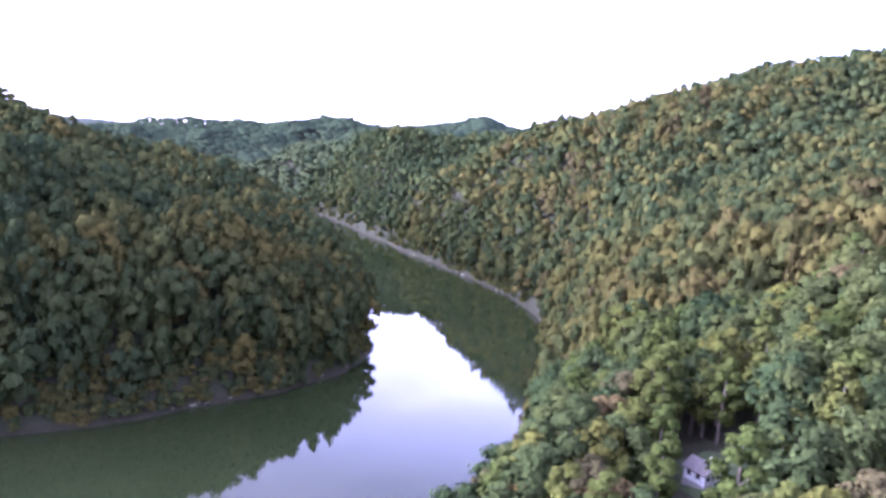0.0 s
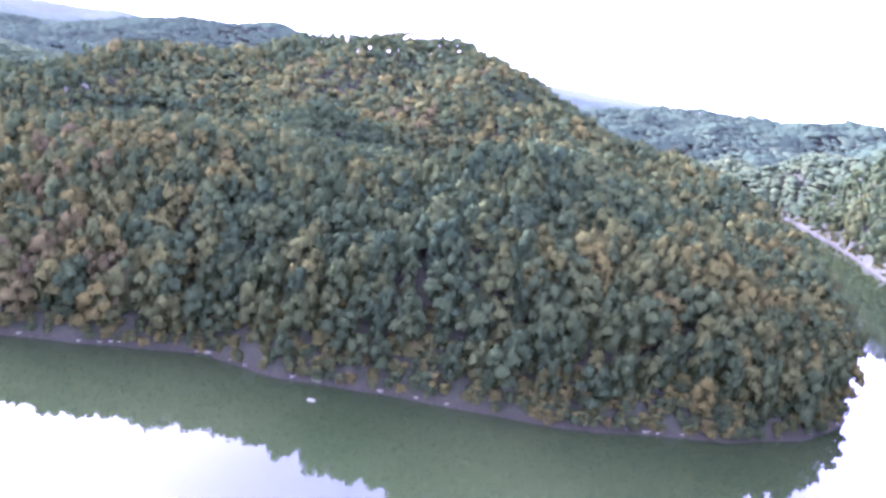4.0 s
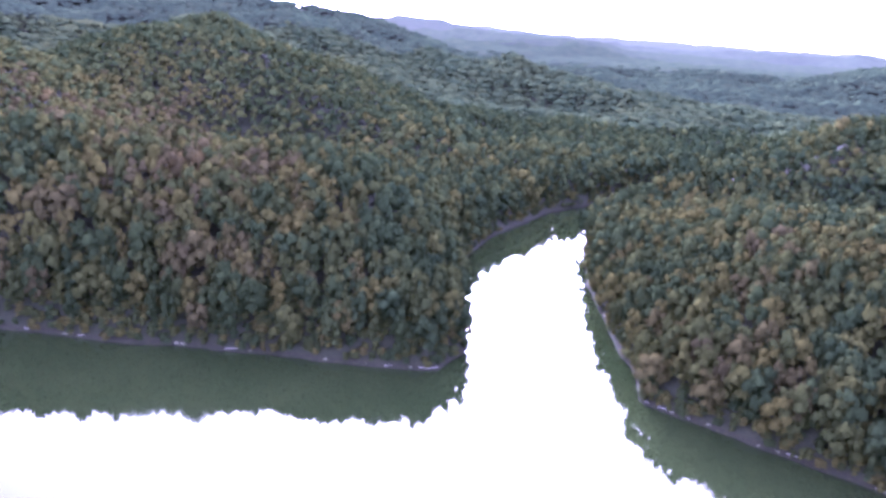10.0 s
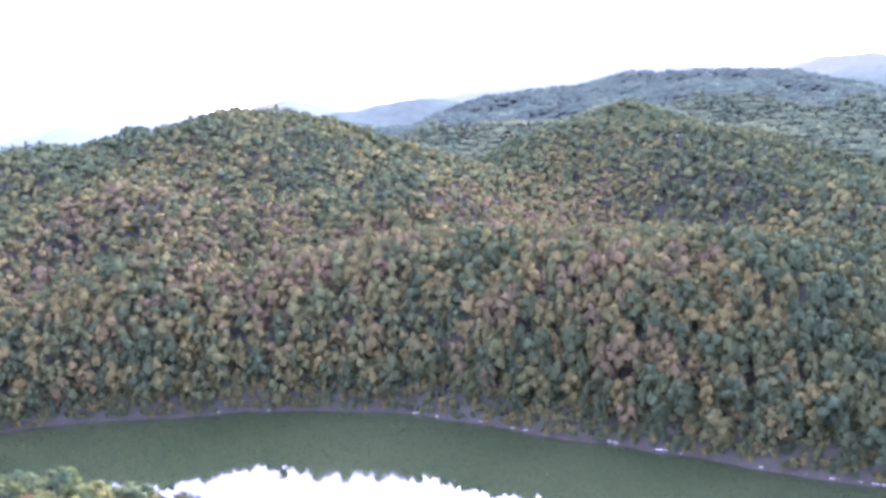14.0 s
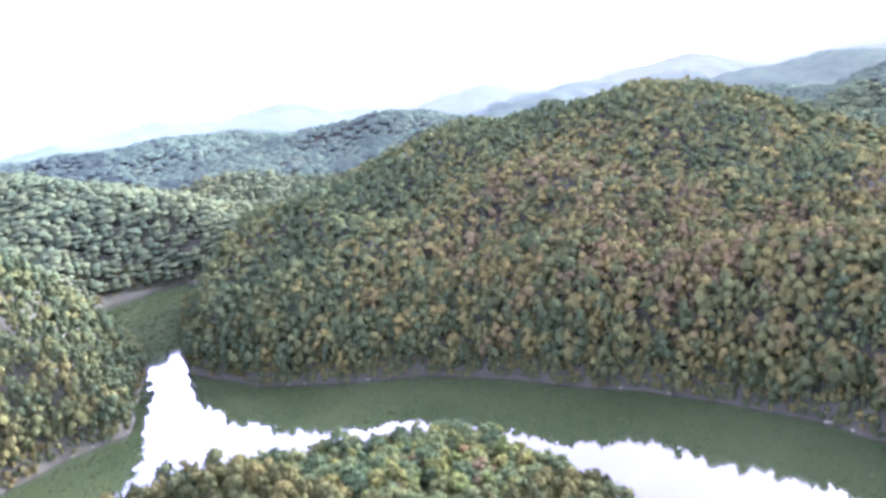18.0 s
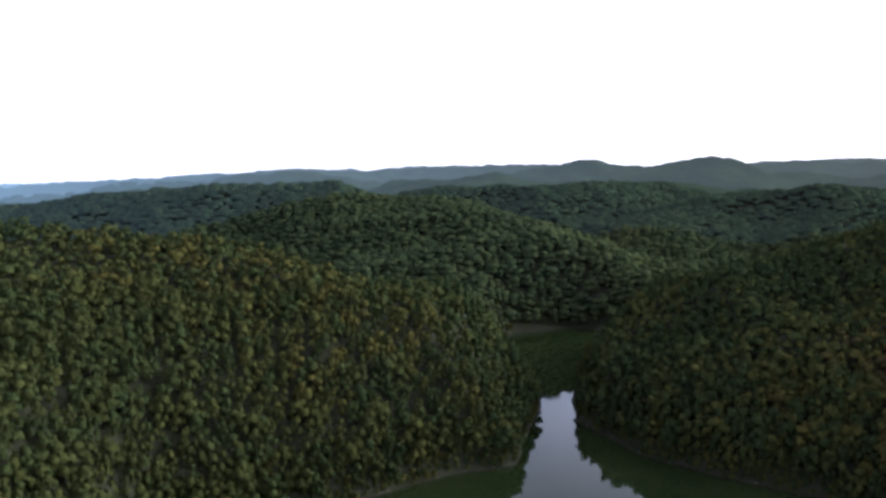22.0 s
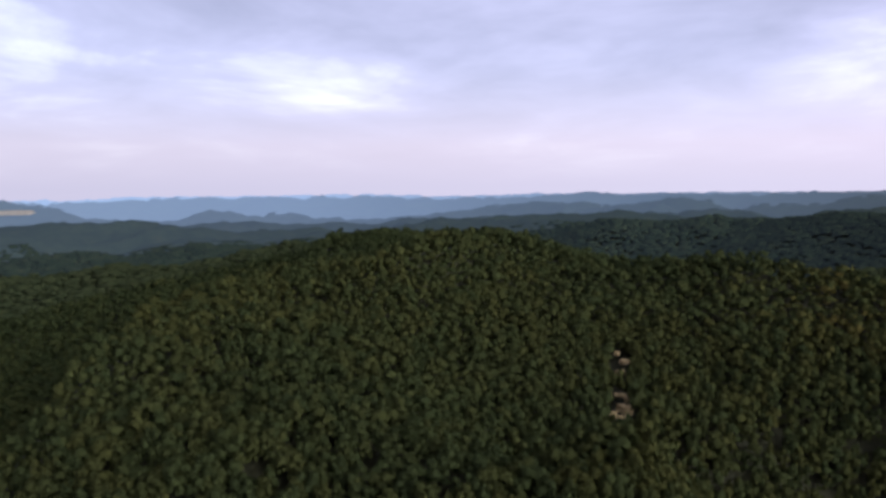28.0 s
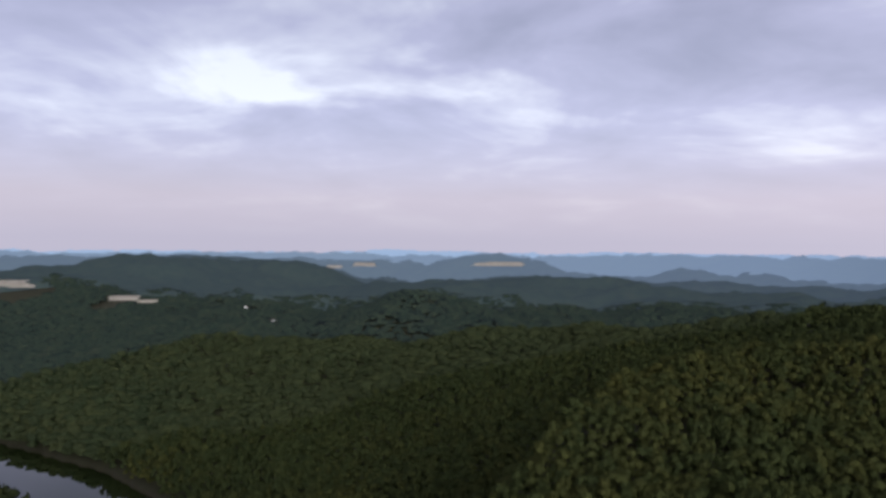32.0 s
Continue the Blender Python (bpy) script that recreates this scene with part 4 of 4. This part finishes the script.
def shore_spots(n, seed):
    """Places on the waterline of the lake, spread over the visible shores."""
    r = random.Random(seed)
    ring = NORTH_SHORE[:18] + WEST_SHORE[4:18] + SOUTH_SHORE[2:8] + EAST_SHORE[3:9]
    pairs = [(a, c) for a, c in zip(ring, ring[1:]) if math.hypot(c[0] - a[0], c[1] - a[1]) < 120]
    spots = []
    while len(spots) < n:
        a, c = r.choice(pairs)
        t = r.random()
        px, py = a[0] + (c[0] - a[0]) * t, a[1] + (c[1] - a[1]) * t
        nx, ny = -(c[1] - a[1]), c[0] - a[0]
        ln = math.hypot(nx, ny)
        k = np.arange(-8, 8, 0.4)
        zz, dd = ground_height(px + nx / ln * k, py + ny / ln * k)
        i = int(np.argmin(np.abs(dd - 0.5)))
        if abs(dd[i] - 0.5) < 0.6:
            spots.append((px + nx / ln * k[i], py + ny / ln * k[i], float(zz[i]), math.degrees(math.atan2(c[1] - a[1], c[0] - a[0]))))
    return spots


rocks = [rock_mesh("boulder", 60 + k, 1.3 + 0.3 * k, 0.9, 0.7) for k in range(4)]
rr = random.Random(5)
for k, (px, py, pz, turn) in enumerate(shore_spots(70, 8)):
    me = rocks[k % 4]
    if not me.materials:
        me.materials.append(pale_rock)
    ob = new("boulder", me)
    ob.matrix_world = pose(px, py, max(pz, 0.0) + 0.1, 0, 0, turn + rr.uniform(-30, 30)) @ Matrix.Diagonal((*[rr.uniform(0.4, 1.0)] * 3, 1))
    tagged(ob, "pale limestone boulder at the waterline of the lake", "rock", "shore boulders")
for k, (px, py, pz, turn) in enumerate(shore_spots(34, 9)):
    r = np.random.default_rng(200 + k)
    ln = 2.5 + 4 * r.random()
    log = new("driftwood_log")
    part("stem", *tube([(-ln / 2, 0, 0.05), (0, 0.25 * r.random(), 0.12), (ln / 2, 0, 0.3)], (0.22, 0.19, 0.08), 7), driftwood, log, smooth=True)
    part("branch", *tube([(ln * 0.1, 0.05, 0.15), (ln * 0.28, 0.5, 0.5), (ln * 0.34, 0.8, 0.9)], (0.09, 0.06, 0.02), 5), driftwood, log, smooth=True)
    log.matrix_world = pose(px, py, max(pz, 0.05) + 0.1, 0, 0, turn + rr.uniform(-20, 20))
    tagged(log, "bleached driftwood log lying along the stony bank", "log", "driftwood")
islet = new("water_rock", rock_mesh("water_rock", 90, 1.7, 1.0, 0.9))
islet.data.materials.append(pale_rock)
islet.matrix_world = pose(-170, 186, 0.1, 0, 0, 40)
tagged(islet, "single white rock standing in the lake off the bank", "rock")
slab = new("shore_slab", rock_mesh("shore_slab", 91, 3.2, 1.6, 0.7))
slab.data.materials.append(pale_rock)
slab.matrix_world = pose(-219.5, 182, 0.9, 8, 0, 40)
tagged(slab, "flat pale rock slab on the lake bank", "rock")


# --- sandstone ledges in the wood on the southern hill ---
def build_outcrop(x, y, tiers, label):
    crag = new("rock_outcrop")
    z0 = float(ground_height(np.array([x]), np.array([y]))[0][0])
    for k, (dx, dy, dz, sx, sz, turn) in enumerate(tiers):
        gz = float(ground_height(np.array([x + dx]), np.array([y + dy]))[0][0])
        me = rock_mesh("ledge", 120 + k, sx, 2.2, sz, 0.5)
        me.materials.append(warm_rock)
        ob = new("ledge", me)
        ob.parent = crag
        ob.matrix_local = pose(dx, dy, gz - z0 + dz, 0, 0, turn)
    crag.matrix_world = pose(x, y, z0)
    return tagged(crag, label, "rock outcrop")


build_outcrop(262, -478, [(dx, dy, 4.0 + 0.8 * sz, sx, sz, 25 + 14 * ((k * 7) % 5 - 2)) for k, (dx, dy, sx, sz) in enumerate(LEDGES)],
              "warm pale sandstone ledges breaking out of the wooded hillside")


# --- open fields on the far hills ---
hay, nt, b = material("haze_greyed_hay_field")
# pale hay, greyed further in its colour to stand in for distance haze
nt.links.new(link_ramp(nt, noise_node(nt, 0.05, 6, 0.7), [(0.3, (0.25, 0.24, 0.20)), (0.6, (0.38, 0.36, 0.31)), (0.8, (0.50, 0.48, 0.43))]), b.inputs["Base Color"])
b.inputs["Roughness"].default_value = 0.95


def build_field(x, y, long, deep, turn, lift, label, mat=hay, sag=9, rise=None):
    u, v = np.meshgrid(np.linspace(-1, 1, 15), np.linspace(-1, 1, 9), indexing="ij")
    edge = 1 + 0.25 * (value_noise(u * 40 + x, v * 40 + y, 17, 61) - 0.5)
    c, s = math.cos(radians(turn)), math.sin(radians(turn))
    a, e = u * long / 2 * edge, v * deep / 2 * edge
    px, py = x + a * c - e * s, y + a * s + e * c
    pz = ground_height(px, py)[0]
    if rise is not None:
        pz = pz.mean() + rise * v
    pz = pz + lift - sag * np.maximum(np.abs(u), np.abs(v)) ** 8
    i, j = np.meshgrid(np.arange(14), np.arange(8), indexing="ij")
    q = i * 9 + j
    tris = np.concatenate([np.stack([q, q + 9, q + 10], -1).reshape(-1, 3), np.stack([q, q + 10, q + 1], -1).reshape(-1, 3)])
    ob = new("field", mesh_from("field", np.stack([px, py, pz], -1).reshape(-1, 3), tris))
    ob.data.materials.append(mat)
    return tagged(ob, label, "field", kind="structure")


# x, y, length, depth, turn, lift, how far the slope rises from front to back
FIELDS = [(1878, 109, 62, 34, -94, 10, 3.5), (1870, 62, 44, 16, -94, 10, 2.0), (2056, 350, 100, 50, -96, 12, 7), (3478, -1420, 250, 60, -112, 18, 9), (3800, -862, 110, 50, -103, 18, 8), (3770, -700, 90, 40, -101, 18, 6)]
for x, y, long, deep, turn, lift, rise in FIELDS:
    build_field(x, y, long, deep, turn, lift, "pale mown hay field on a far wooded hill", rise=rise, sag=3)

lawn, nt, b = material("shaded_lawn")
nt.links.new(link_ramp(nt, noise_node(nt, 1.6, 6, 0.7), [(0.3, (0.028, 0.046, 0.016)), (0.7, (0.062, 0.082, 0.028))]), b.inputs["Base Color"])
bump(nt, b, noise_node(nt, 6, 4, 0.7), 0.6, 0.1)
b.inputs["Roughness"].default_value = 0.95
build_field(54, 143, 15, 26, 20, 0.6, "small shaded lawn beside the white cabin", lawn, 1.2)
